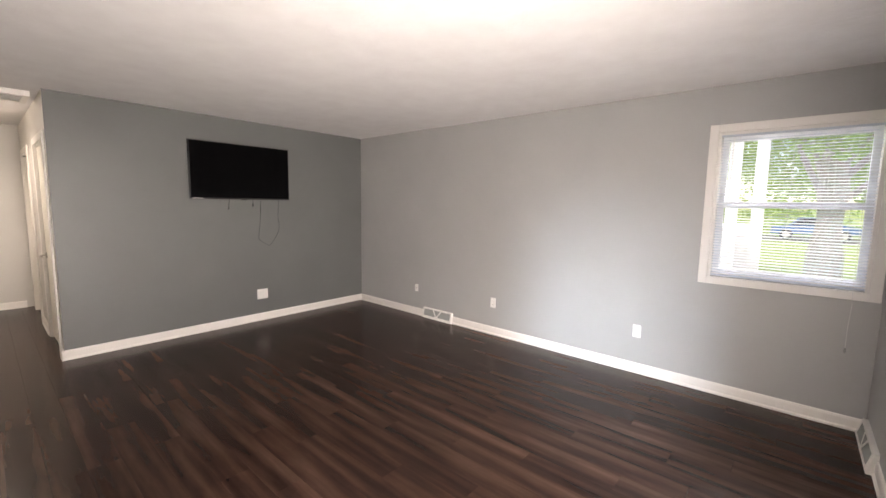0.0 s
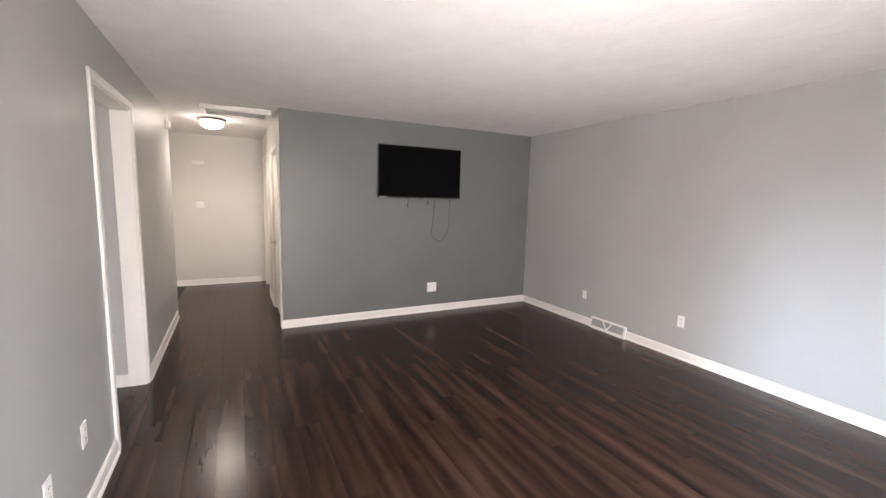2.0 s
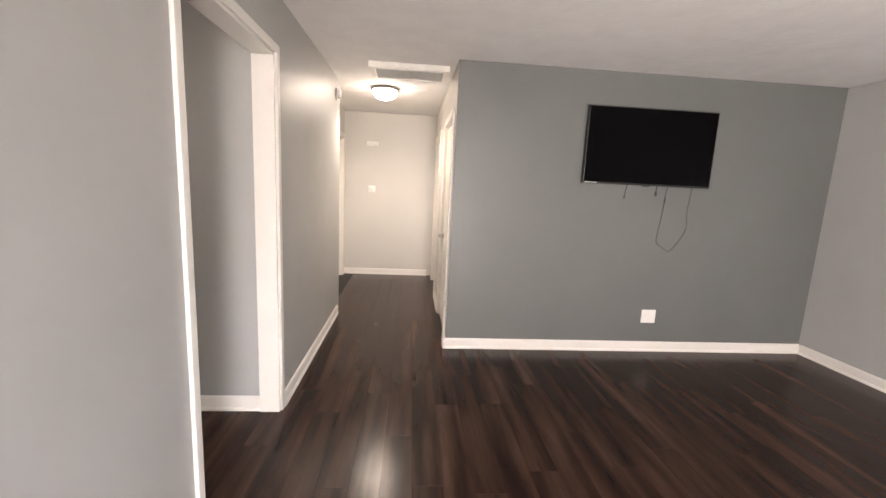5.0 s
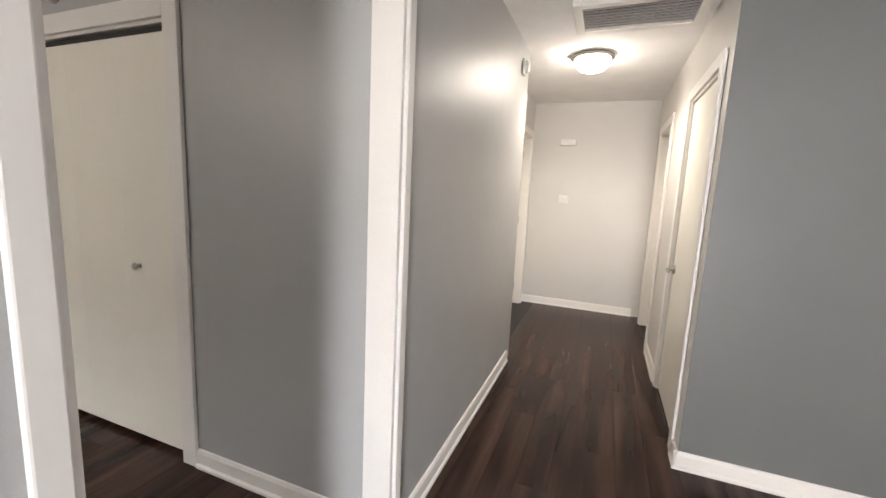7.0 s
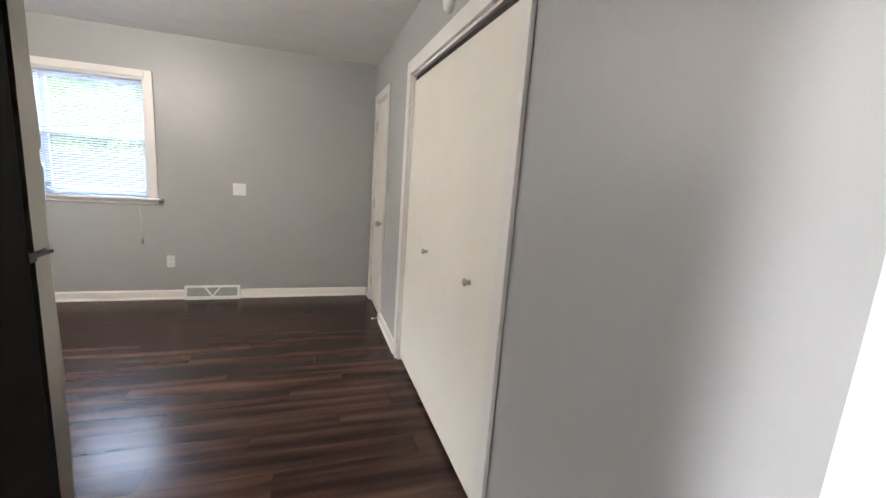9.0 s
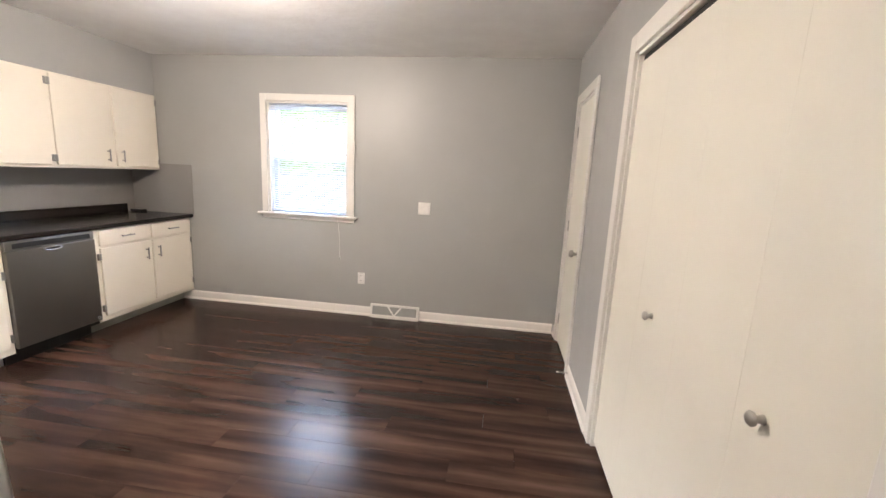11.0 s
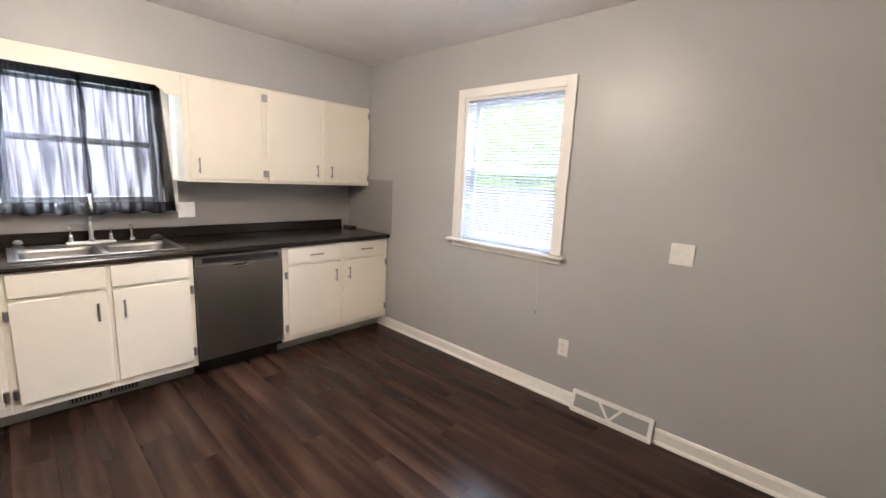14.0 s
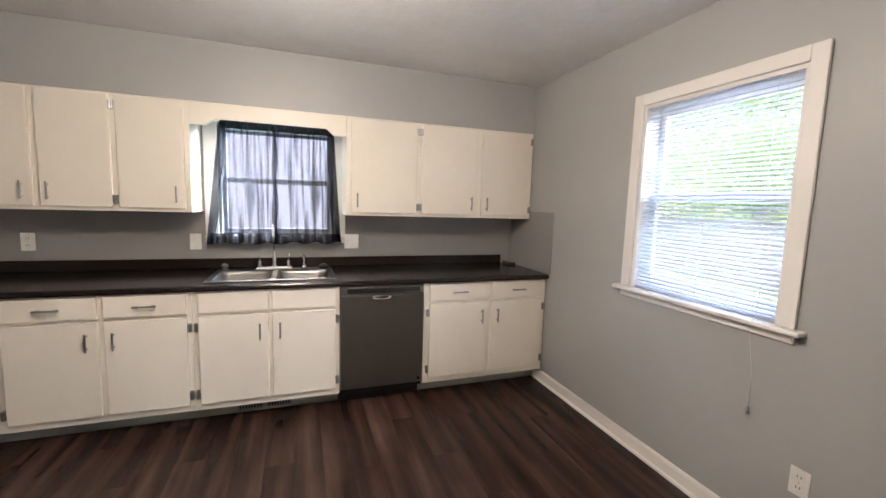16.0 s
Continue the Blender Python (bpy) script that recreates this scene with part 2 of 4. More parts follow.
ASPHALT = plain("asphalt", (0.05, 0.05, 0.052), 0.9, 0, 0.3, 0.25, 8.0)
SIDING = plain("white_siding", (0.74, 0.75, 0.76), 0.6, 0, 0.4, 0.04, 3.0)
BLUESIDING = plain("pale_blue_siding", (0.21, 0.22, 0.31), 0.6, 0, 0.4, 0.05, 3.0)
FENCEWOOD = plain("pale_painted_fence", (0.15, 0.155, 0.165), 0.85, 0, 0.3, 0.12, 5.0)
CARBLUE = plain("blue_car_paint", (0.10, 0.20, 0.38), 0.25)
RUBBER = plain("black_rubber", (0.02, 0.02, 0.02), 0.8)
ROOFING = plain("grey_shingle_roof", (0.12, 0.115, 0.11), 0.9)

# ---- building helpers ----


def cube(bm, lo, hi, r=0.0, seg=1):
    """Adds a box from lo to hi, its edges rounded by r."""
    lo, hi = [min(a, b) for a, b in zip(lo, hi)], [max(a, b) for a, b in zip(lo, hi)]
    m = Matrix.Translation([(a + b) / 2 for a, b in zip(lo, hi)]) @ Matrix.Diagonal([b - a for a, b in zip(lo, hi)] + [1])
    vs = bmesh.ops.create_cube(bm, size=1, matrix=m)["verts"]
    if r > 0:
        es = {e for v in vs for e in v.link_edges}
        bmesh.ops.bevel(bm, geom=list(es), offset=r, segments=seg, affect="EDGES", profile=0.5)
    return bm


def rod(bm, a, b, r0, r1=None, n=12):
    """Adds a closed cylinder or cone from a to b."""
    a, b = Vector(a), Vector(b)
    d = b - a
    m = Matrix.Translation((a + b) / 2) @ d.to_track_quat("Z", "Y").to_matrix().to_4x4()
    bmesh.ops.create_cone(bm, cap_ends=True, segments=n, radius1=r0, radius2=r0 if r1 is None else r1, depth=d.length, matrix=m)
    return bm


def tube(bm, pts, r, n=8):
    """Adds a round tube that bends through pts."""
    pts = [Vector(p) for p in pts]
    rings = []
    for i, p in enumerate(pts):
        d = (pts[min(i + 1, len(pts) - 1)] - pts[max(i - 1, 0)]).normalized()
        q = d.to_track_quat("Z", "Y")
        rings.append([bm.verts.new(p + q @ Vector((r * math.cos(2 * math.pi * k / n), r * math.sin(2 * math.pi * k / n), 0))) for k in range(n)])
    for a, b in zip(rings, rings[1:]):
        for k in range(n):
            bm.faces.new((a[k], a[(k + 1) % n], b[(k + 1) % n], b[k]))
    bm.faces.new(rings[0][::-1])
    bm.faces.new(rings[-1])
    return bm


def lathe(bm, profile, n=32, at=(0, 0, 0)):
    """Adds a turned body round z from (radius, height) pairs."""
    rings = []
    for r, z in profile:
        rings.append([bm.verts.new((at[0] + r * math.cos(2 * math.pi * k / n), at[1] + r * math.sin(2 * math.pi * k / n), at[2] + z)) for k in range(n)] if r > 1e-6
                     else [bm.verts.new((at[0], at[1], at[2] + z))])
    for a, b in zip(rings, rings[1:]):
        for k in range(n):
            p = [a[k % len(a)], a[(k + 1) % len(a)], b[(k + 1) % len(b)], b[k % len(b)]]
            p = [v for i, v in enumerate(p) if v not in p[:i]]
            if len(p) > 2:
                bm.faces.new(p)
    return bm


def prism(bm, outline, axis, lo, hi):
    """Adds a slab whose outline (two coordinates each) is drawn along axis from lo to hi."""
    def at(p, h):
        return {"x": (h, p[0], p[1]), "y": (p[0], h, p[1]), "z": (p[0], p[1], h)}[axis]
    a = [bm.verts.new(at(p, lo)) for p in outline]
    b = [bm.verts.new(at(p, hi)) for p in outline]
    bm.faces.new(a[::-1])
    bm.faces.new(b)
    for k in range(len(a)):
        j = (k + 1) % len(a)
        bm.faces.new((a[k], a[j], b[j], b[k]))
    return bm


def mesh_of(name, bm, material, smooth=False):
    bmesh.ops.recalc_face_normals(bm, faces=bm.faces)
    me = bpy.data.meshes.new(name)
    bm.to_mesh(me)
    bm.free()
    me.materials.append(material)
    if smooth:
        for p in me.polygons:
            p.use_smooth = True
    return me


def part(name, bm, material, parent, label="", smooth=False):
    ob = new(name, mesh_of(name, bm, material, smooth))
    ob.parent = parent
    return tagged(ob, label)


def again(ob, name, at, parent):
    """Another object on ob's mesh, at a place in its parent."""
    o = new(name, ob.data)
    o.parent = parent
    o.location = at
    return o


def thing(name, at, label, category, group="", rz=0.0):
    ob = new(name)
    ob.empty_display_size = 0.1
    ob.matrix_world = pose(*at, 0, 0, rz)
    return tagged(ob, label, category, group)


def setting(name, bm, material, label, category="", smooth=False):
    return tagged(new(name, mesh_of(name, bm, material, smooth)), label, category, kind="structure")


def B(*boxes, r=0.0, seg=1):
    bm = bmesh.new()
    for lo, hi in boxes:
        cube(bm, lo, hi, r, seg)
    return bm

# ---- the large structure ----
TVX, NY, SY, ZC = -5.238, 4.107, -0.428, 2.44          # living room: accent wall, window wall, kitchen-side wall, ceiling
EX = 0.253                                            # living room: front wall
KN, KS, KW, KE = -0.542, -4.722, -4.222, 0.152         # kitchen walls
HN, HS, HW = 0.690, -0.675, -8.10                      # hall walls


def wall_x(y0, y1, x0, x1, holes):
    """Boxes of a wall that runs along x, with holes (x0, x1, z0, z1)."""
    out, x = [], x0
    for a, b, lo, hi in sorted(holes):
        out.append(((x, y0, 0), (a, y1, ZC)))
        if lo > 0:
            out.append(((a, y0, 0), (b, y1, lo)))
        out.append(((a, y0, hi), (b, y1, ZC)))
        x = b
    out.append(((x, y0, 0), (x1, y1, ZC)))
    return B(*out)


def wall_y(x0, x1, y0, y1, holes):
    out, y = [], y0
    for a, b, lo, hi in sorted(holes):
        out.append(((x0, y, 0), (x1, a, ZC)))
        if lo > 0:
            out.append(((x0, a, 0), (x1, b, lo)))
        out.append(((x0, a, hi), (x1, b, ZC)))
        y = b
    out.append(((x0, y, 0), (x1, y1, ZC)))
    return B(*out)


W1 = (-0.730, 0.185, 0.960, 2.085)      # living room window: along x, heights
W2 = (-2.18, -1.362, 0.985, 2.04)     # kitchen window beside the cabinets
W3 = (-3.095, -2.27, 1.16, 1.97)        # window over the sink, along y
DF = (0.34, 1.08, 0.0, 2.03)           # front doorway behind the walker, along y
OPEN = (-4.206, -3.258, 0.0, 2.11)      # cased opening between living room and kitchen
CLOSET = (-3.08, -1.565, 0.0, 2.03)
NARROW = (-4.55, -3.935, 0.0, 2.045)
D1 = (-6.20, -5.42, 0.0, 2.03)         # hall doors
D2 = (-7.80, -7.02, 0.0, 2.03)
D3 = (-7.96, -7.18, 0.0, 2.03)

setting("wall_north", wall_x(NY, NY + 0.14, TVX - 0.12, EX + 0.14, [W1]), GREY, "light grey painted living room wall with a window", "wall")
setting("wall_front", wall_y(EX, EX + 0.14, KN, NY, [DF]), GREY, "light grey painted front wall with the front doorway", "wall")
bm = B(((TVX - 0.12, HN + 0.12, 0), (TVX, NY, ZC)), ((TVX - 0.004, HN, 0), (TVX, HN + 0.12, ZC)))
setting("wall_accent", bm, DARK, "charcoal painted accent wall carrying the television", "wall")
setting("wall_hall_north", wall_x(HN, HN + 0.12, HW, TVX - 0.005, [D1, D2]), HALLGREY, "pale painted hallway wall with two doors", "wall")
setting("wall_hall_end", B(((HW - 0.12, HS - 0.9, 0), (HW, HN + 0.12, ZC))), HALLGREY, "pale painted wall at the end of the hallway", "wall")
setting("wall_hall_south", wall_x(HS - 0.12, HS, HW, -6.26, [D3]), HALLGREY, "pale painted hallway wall with a doorway", "wall")
setting("wall_hall_return", B(((-6.26, HS - 0.12, 0), (-6.14, KN, ZC))), HALLGREY, "short painted wall return in the hallway", "wall")
setting("wall_middle", wall_x(KN, SY, -6.26, EX, [OPEN]), GREY, "light grey painted wall with a cased opening to the kitchen", "wall")
setting("wall_closet", wall_y(KW - 0.12, KW, KS, KN, [CLOSET, NARROW]), GREY, "light grey kitchen wall with closet and narrow door", "wall")
setting("wall_south", wall_x(KS - 0.14, KS, KW - 0.12, KE + 0.14, [W2]), GREY, "light grey painted kitchen wall with a window", "wall")
# Same darkened grey: cabinet shade is put into this wall's colour.
setting("wall_sink", wall_y(KE, KE + 0.14, KS, KN, [W3]), SHADED_PANEL, "grey kitchen wall behind the cabinets and sink", "wall")
setting("ceiling", B(((HW - 0.12, KS - 0.14, ZC), (EX + 0.14, NY + 0.14, ZC + 0.12))), CEIL, "white ceiling with a swirled knockdown texture", "ceiling")
setting("soffit", B(((-0.175, KS + 0.002, 2.055), (KE - 0.003, KN - 0.002, ZC - 0.002))), GREY, "light grey soffit above the wall cabinets", "soffit")
# closing walls of the closets and rooms behind the doors
setting("wall_closet_back", B(((-5.15, KS - 0.13, 0), (-5.03, KN - 0.003, ZC)), ((-5.03, -3.60, 0), (KW - 0.122, -3.52, ZC)), ((-5.03, KS - 0.13, 0), (KW - 0.122, KS - 0.07, ZC)),
        ((-5.03, KN - 0.06, 0), (KW - 0.122, KN - 0.003, ZC))), GREY, "plain painted walls inside the closets", "wall")
setting("wall_bedroom", B(((HW - 0.12, 1.9, 0), (TVX - 0.123, 2.0, ZC)), ((HW - 0.12, HN + 0.122, 0), (HW, 1.9, ZC))), GREY, "plain painted walls of the rooms behind the hall doors", "wall")
setting("wall_bathroom", B(((HW, -1.66, 0), (-6.0, -1.56, ZC)), ((-6.10, -1.56, 0), (-6.0, KN - 0.003, ZC))), GREY, "plain painted walls behind the hallway doorway", "wall")
setting("subfloor", B(((HW - 0.12, KS - 0.14, -0.12), (EX + 0.14, NY + 0.14, -0.012))), SLOT, "dark subfloor under the planks", "floor")


setting("threshold", B(((EX + 0.0215, DF[0] + 0.018, -0.012), (EX + 0.14, DF[1] - 0.018, 0.010)), r=0.003), PLANK, "dark wooden threshold in the front doorway", "threshold")

# baseboards
def base_x(name, x0, x1, y, side, h=0.092):
    """A baseboard along x on a wall face at y; side is +1 when the room lies at larger y."""
    o = [(y + side * 0.0015, 0.0), (y + side * 0.024, 0.0), (y + side * 0.023, 0.012), (y + side * 0.0145, 0.022), (y + side * 0.0135, h - 0.018), (y + side * 0.008, h - 0.004), (y + side * 0.0015, h)]
    return setting(name, prism(bmesh.new(), o, "x", x0, x1), WHITE, "white painted wooden baseboard along the wall", "baseboard")


def base_y(name, y0, y1, x, side, h=0.092):
    o = [(x + side * 0.0015, 0.0), (x + side * 0.024, 0.0), (x + side * 0.023, 0.012), (x + side * 0.0145, 0.022), (x + side * 0.0135, h - 0.018), (x + side * 0.008, h - 0.004), (x + side * 0.0015, h)]
    return setting(name, prism(bmesh.new(), o, "y", y0, y1), WHITE, "white painted wooden baseboard along the wall", "baseboard")


base_x("baseboard", TVX + 0.026, -3.875, NY, -1)
base_x("baseboard", -3.385, EX - 0.002, NY, -1)
base_y("baseboard", HN - 0.02, NY - 0.002, TVX, 1)
base_y("baseboard", SY + 0.03, DF[0] - 0.062, EX, -1)
base_y("baseboard", DF[1] + 0.062, 3.50, EX, -1)
base_x("baseboard", -3.211, EX - 0.026, SY, 1)
base_x("baseboard", -6.14, -4.253, SY, 1)
base_x("baseboard", -6.94, -6.28, HN, -1)
base_x("baseboard", -5.345, TVX + 0.024, HN, -1)
base_y("baseboard", HS + 0.002, HN - 0.075, HW, 1)
base_x("baseboard", -7.10, -6.262, HS, 1)
base_y("baseboard", HS + 0.026, SY, -6.14, -1)
base_y("baseboard", -1.475, KN - 0.002, KW, 1)
base_y("baseboard", -3.863, -3.170, KW, 1)
base_y("baseboard", KS + 0.002, -4.622, KW, 1)
base_x("baseboard", KW + 0.026, -2.922, KS, 1)
base_x("baseboard", -2.428, -0.37, KS, 1)


# ---- casings, doors, windows ----
def casing_frame(root, x0, x1, top, cw, depth, front, bottom=None, jamb=0.0, name="casing"):
    """Flat boards round an opening in local x and z; front is the wall face at local y = 0, the room at negative y."""
    z0 = 0.0 if bottom is None else bottom - cw
    for n, lo, hi in (("side_casing", (x0 - cw, -depth, z0), (x0, -0.001, top + cw)), ("side_casing", (x1, -depth, z0), (x1 + cw, -0.001, top + cw)),
                      ("head_casing", (x0, -depth, top), (x1, -0.001, top + cw))):
        part(n, B((lo, hi), r=0.004, seg=2), WHITE, root)
    if bottom is not None:
        part("bottom_casing", B(((x0, -depth, bottom - cw), (x1, -0.001, bottom)), r=0.004, seg=2), WHITE, root)
    if jamb:
        zb = 0.0 if bottom is None else bottom
        for lo, hi in (((x0 - 0.001, -0.002, zb), (x0 + 0.016, jamb, top)), ((x1 - 0.016, -0.002, zb), (x1 + 0.001, jamb, top)), ((x0 + 0.016, -0.002, top - 0.016), (x1 - 0.016, jamb, top + 0.001))):
            part("jamb", B((lo, hi), r=0.001), WHITE, root)


def structure(name, at, rz, label, category):
    ob = thing(name, at, label, category, "", rz)
    ob["kind"] = "structure"
    return ob


def window(name, at, rz, w, z0, z1, label, cw=0.085, stool=False, ear=0.035, sash=None):
    """A white double-hung window: casing, liner, two sashes with their panes. Origin: middle of the opening on the inner wall face."""
    root = structure(name, at, rz, label, "window")
    h = w / 2
    casing_frame(root, -h, h, z1, cw, 0.018, 0, None if stool else z0)
    if stool:
        for o in root.children:
            if o.name.startswith("side_casing"):
                bm = bmesh.new()
                bm.from_mesh(o.data)
                for v in bm.verts:
                    if v.co.z < 0.5:
                        v.co.z += z0
                bm.to_mesh(o.data)
                bm.free()
        part("window_sill", B(((-h - cw - ear, -0.055, z0 - 0.022), (h + cw + ear, 0.06, z0 - 0.001)), r=0.006, seg=2), WHITE, root)
        part("apron", B(((-h - cw + min(ear, 0.0), -0.016, z0 - 0.062), (h + cw - min(ear, 0.0), -0.001, z0 - 0.023)), r=0.003), WHITE, root)
    for lo, hi in (((-h, -0.001, z0), (-h + 0.02, 0.14, z1)), ((h - 0.02, -0.001, z0), (h, 0.14, z1)), ((-h + 0.02, -0.001, z1 - 0.02), (h - 0.02, 0.14, z1)), ((-h + 0.02, 0.061, z0), (h - 0.02, 0.14, z0 + 0.02))):
        part("liner", B((lo, hi)), sash or WHITE, root)
    mid = (z0 + z1) / 2 + 0.01
    st = 0.026 if sash else 0.042
    for n, a, b, y in (("upper_sash", mid - 0.02, z1 - 0.02, 0.105), ("lower_sash", z0 + 0.02, mid + 0.02, 0.075)):
        s = part(n, B(((-h + 0.02, y, a), (-h + 0.02 + st, y + 0.028, b)), ((h - 0.02 - st, y, a), (h - 0.02, y + 0.028, b)),
                      ((-h + 0.02 + st, y, a), (h - 0.02 - st, y + 0.028, a + st)), ((-h + 0.02 + st, y, b - st), (h - 0.02 - st, y + 0.028, b)), r=0.002), sash or VINYL, root)
        g = part("pane", B(((-h + 0.02 + st, y + 0.012, a + st), (h - 0.02 - st, y + 0.016, b - st))), GLASS if sash else VEILED, s)
        g.visible_shadow = False
    return root


def blind(at, rz, w, z0, z1, label, tilt, cord_side, cord_len, wand=True):
    """A mini blind: head rail, slats, ladder cords, bottom rail, lift cord with its tassel."""
    root = thing("window_blind", at, label, "blind", "mini blinds", rz)
    h = w / 2
    part("head_rail", B(((-h, 0.012, z1 - 0.032), (h, 0.042, z1 - 0.002)), r=0.003), SLAT, root)
    part("bottom_rail", B(((-h, 0.014, z0), (h, 0.040, z0 + 0.014)), r=0.003), SLAT, root)
    bm = bmesh.new()
    k = 5
    rows = []
    for side in (0, 0.0007):
        rows.append([[bm.verts.new((x, (j / (k - 1) - 0.5) * 0.025, 0.0022 * (1 - (2 * j / (k - 1) - 1) ** 2) + side)) for j in range(k)] for x in (-h + 0.002, h - 0.002)])
    for r in rows:
        for j in range(k - 1):
            bm.faces.new((r[0][j], r[0][j + 1], r[1][j + 1], r[1][j]))
    for e in (0, 1):
        for j in range(k - 1):
            bm.faces.new((rows[0][e][j], rows[0][e][j + 1], rows[1][e][j + 1], rows[1][e][j]))
    for j in (0, k - 1):
        bm.faces.new((rows[0][0][j], rows[0][1][j], rows[1][1][j], rows[1][0][j]))
    me = mesh_of("slat", bm, SLAT)
    count = int((z1 - z0 - 0.06) / 0.0215)
    rng = random.Random(int(w * 1000))
    for i in range(count):
        o = new("slat", me)
        o.parent = root
        o.location = (0, 0.027, z0 + 0.028 + 0.0215 * i)
        o.rotation_euler = (radians(tilt + rng.uniform(-3, 3)), radians(rng.uniform(-0.12, 0.12)), 0)
    for x in (-h * 0.72, 0.0, h * 0.72):
        part("ladder_cord", rod(bmesh.new(), (x, 0.0135, z0 + 0.01), (x, 0.0135, z1 - 0.03), 0.0011, n=5), CORDWHITE, root)
    x = cord_side * (h - 0.07)
    pts = [(x, 0.008, z1 - 0.03), (x, 0.004, z0 + 0.3), (x, -0.03, z0 + 0.02), (x, -0.062, z0 - 0.03), (x + 0.004, -0.05, z0 - 0.1), (x, -0.012, z0 - cord_len * 0.6), (x, -0.012, z0 - cord_len)]
    c = part("lift_cord", tube(bmesh.new(), pts, 0.0013, 5), CORDWHITE, root, "thin lift cord")
    part("tassel", lathe(bmesh.new(), [(0, 0.0), (0.005, -0.001), (0.007, -0.02), (0.006, -0.032), (0.0, -0.033)], 12, (x, -0.012, z0 - cord_len)), MESHGREY, c, smooth=True)
    if wand:
        part("tilt_wand", rod(bmesh.new(), (-cord_side * (h - 0.09), 0.004, z1 - 0.04), (-cord_side * (h - 0.09), 0.002, z1 - 0.52), 0.004, n=6), PLATE, root)
    return root


x0, x1, z0, z1 = W1
window("window_1", ((x0 + x1) / 2, NY, 0), 0, x1 - x0, z0, z1, "white wooden living room window frame with double-hung sashes", 0.06)
blind(((x0 + x1) / 2, NY, 0), 0, x1 - x0 - 0.02, z0 + 0.004, z1, "white mini blind with open slats in the living room window", 12, 1, 0.40)
x0, x1, z0, z1 = W2
window("window_2", ((x0 + x1) / 2, KS, 0), 180, x1 - x0, z0, z1, "white kitchen window with a stool sill and double-hung sashes", 0.063, True)
blind(((x0 + x1) / 2, KS, 0), 180, x1 - x0 - 0.02, z0 + 0.004, z1, "white mini blind with open slats in the kitchen window", 27, 1, 0.40, False)
y0, y1, z0, z1 = W3
window("window_3", (KE, (y0 + y1) / 2, 0), -90, y1 - y0, z0, z1, "white window over the sink behind sheer curtains", 0.09, True, -0.002, ALU)

root = structure("front_door_trim", (EX, (DF[0] + DF[1]) / 2, 0), -90, "white painted casing and jambs of the open front doorway", "door frame")
casing_frame(root, -(DF[1] - DF[0]) / 2, (DF[1] - DF[0]) / 2, DF[3], 0.06, 0.018, 0, None, 0.142)

# cased opening between the rooms
root = structure("opening_trim", ((OPEN[0] + OPEN[1]) / 2, SY, 0), 180, "white painted casing and jambs of the opening to the kitchen", "door frame")
h = (OPEN[1] - OPEN[0]) / 2
casing_frame(root, -h, h, OPEN[3], 0.045, 0.018, 0, None, SY - KN + 0.002)


def slab_door(name, at, rz, w, top, cw, label, set_back, handle, side):
    """A flush painted door in its casing. Origin: middle of the opening, on the wall face."""
    root = structure(name, at, rz, label, "door")
    casing_frame(root, -w / 2, w / 2, top, cw, 0.018, 0, None, 0.122)
    leaf = part("leaf", B(((-w / 2 + 0.019, set_back, 0.014), (w / 2 - 0.019, set_back + 0.036, top - 0.019)), r=0.003, seg=2), DOORWHITE, root)
    leaf_root = leaf
    if handle == "lever":
        sub = part("rose", rod(bmesh.new(), (side * (w / 2 - 0.08), set_back, 0.90), (side * (w / 2 - 0.08), set_back - 0.012, 0.90), 0.031, 0.028, 20), NICKEL, leaf_root, "satin nickel rose", True)
        x = side * (w / 2 - 0.08)
        part("lever_handle", tube(bmesh.new(), [(x, set_back - 0.01, 0.90), (x, set_back - 0.045, 0.90), (x - side * 0.012, set_back - 0.055, 0.90), (x - side * 0.06, set_back - 0.056, 0.902), (x - side * 0.11, set_back - 0.05, 0.897)], 0.0085, 10), NICKEL, leaf_root, "satin nickel lever", True)
    elif handle == "knob":
        bm = bmesh.new()
        r = 0.027
        lathe(bm, [(0.0, 0.0), (r * 1.1, 0.0), (r * 1.05, 0.006), (r * 0.42, 0.010), (r * 0.40, 0.030), (r * 0.95, 0.038), (r, 0.052), (r * 0.8, 0.064), (0, 0.067)], 20)
        bmesh.ops.transform(bm, matrix=Matrix.Translation((side * (w / 2 - 0.075), set_back, 0.90)) @ Matrix.Rotation(radians(90), 4, "X"), verts=bm.verts)
        part("knob", bm, NICKEL, leaf_root, "satin nickel door knob", True)
    for z in (0.22, 1.05, 1.82):
        part("hinge", rod(bmesh.new(), (-side * (w / 2 - 0.018), set_back - 0.004, z - 0.045), (-side * (w / 2 - 0.018), set_back - 0.004, z + 0.045), 0.006, n=8), NICKEL, leaf_root)
    return root


mid = lambda d: (d[0] + d[1]) / 2
slab_door("door_1", (mid(D1), HN, 0), 0, D1[1] - D1[0], 2.03, 0.07, "cream flush hallway door, closed, with a satin lever", 0.012, "lever", -1)
slab_door("door_2", (mid(D2), HN, 0), 0, D2[1] - D2[0], 2.03, 0.07, "cream flush door set back in its hallway frame", 0.084, "knob", 1)
slab_door("door_3", (mid(D3), HS, 0), 180, D3[1] - D3[0], 2.03, 0.07, "cream flush door set back in the hallway recess", 0.084, "knob", -1)
slab_door("door_4", (KW, mid(NARROW), 0), 90, NARROW[1] - NARROW[0], 2.045, 0.07, "narrow cream flush pantry door with a satin knob", 0.004, "knob", 1)

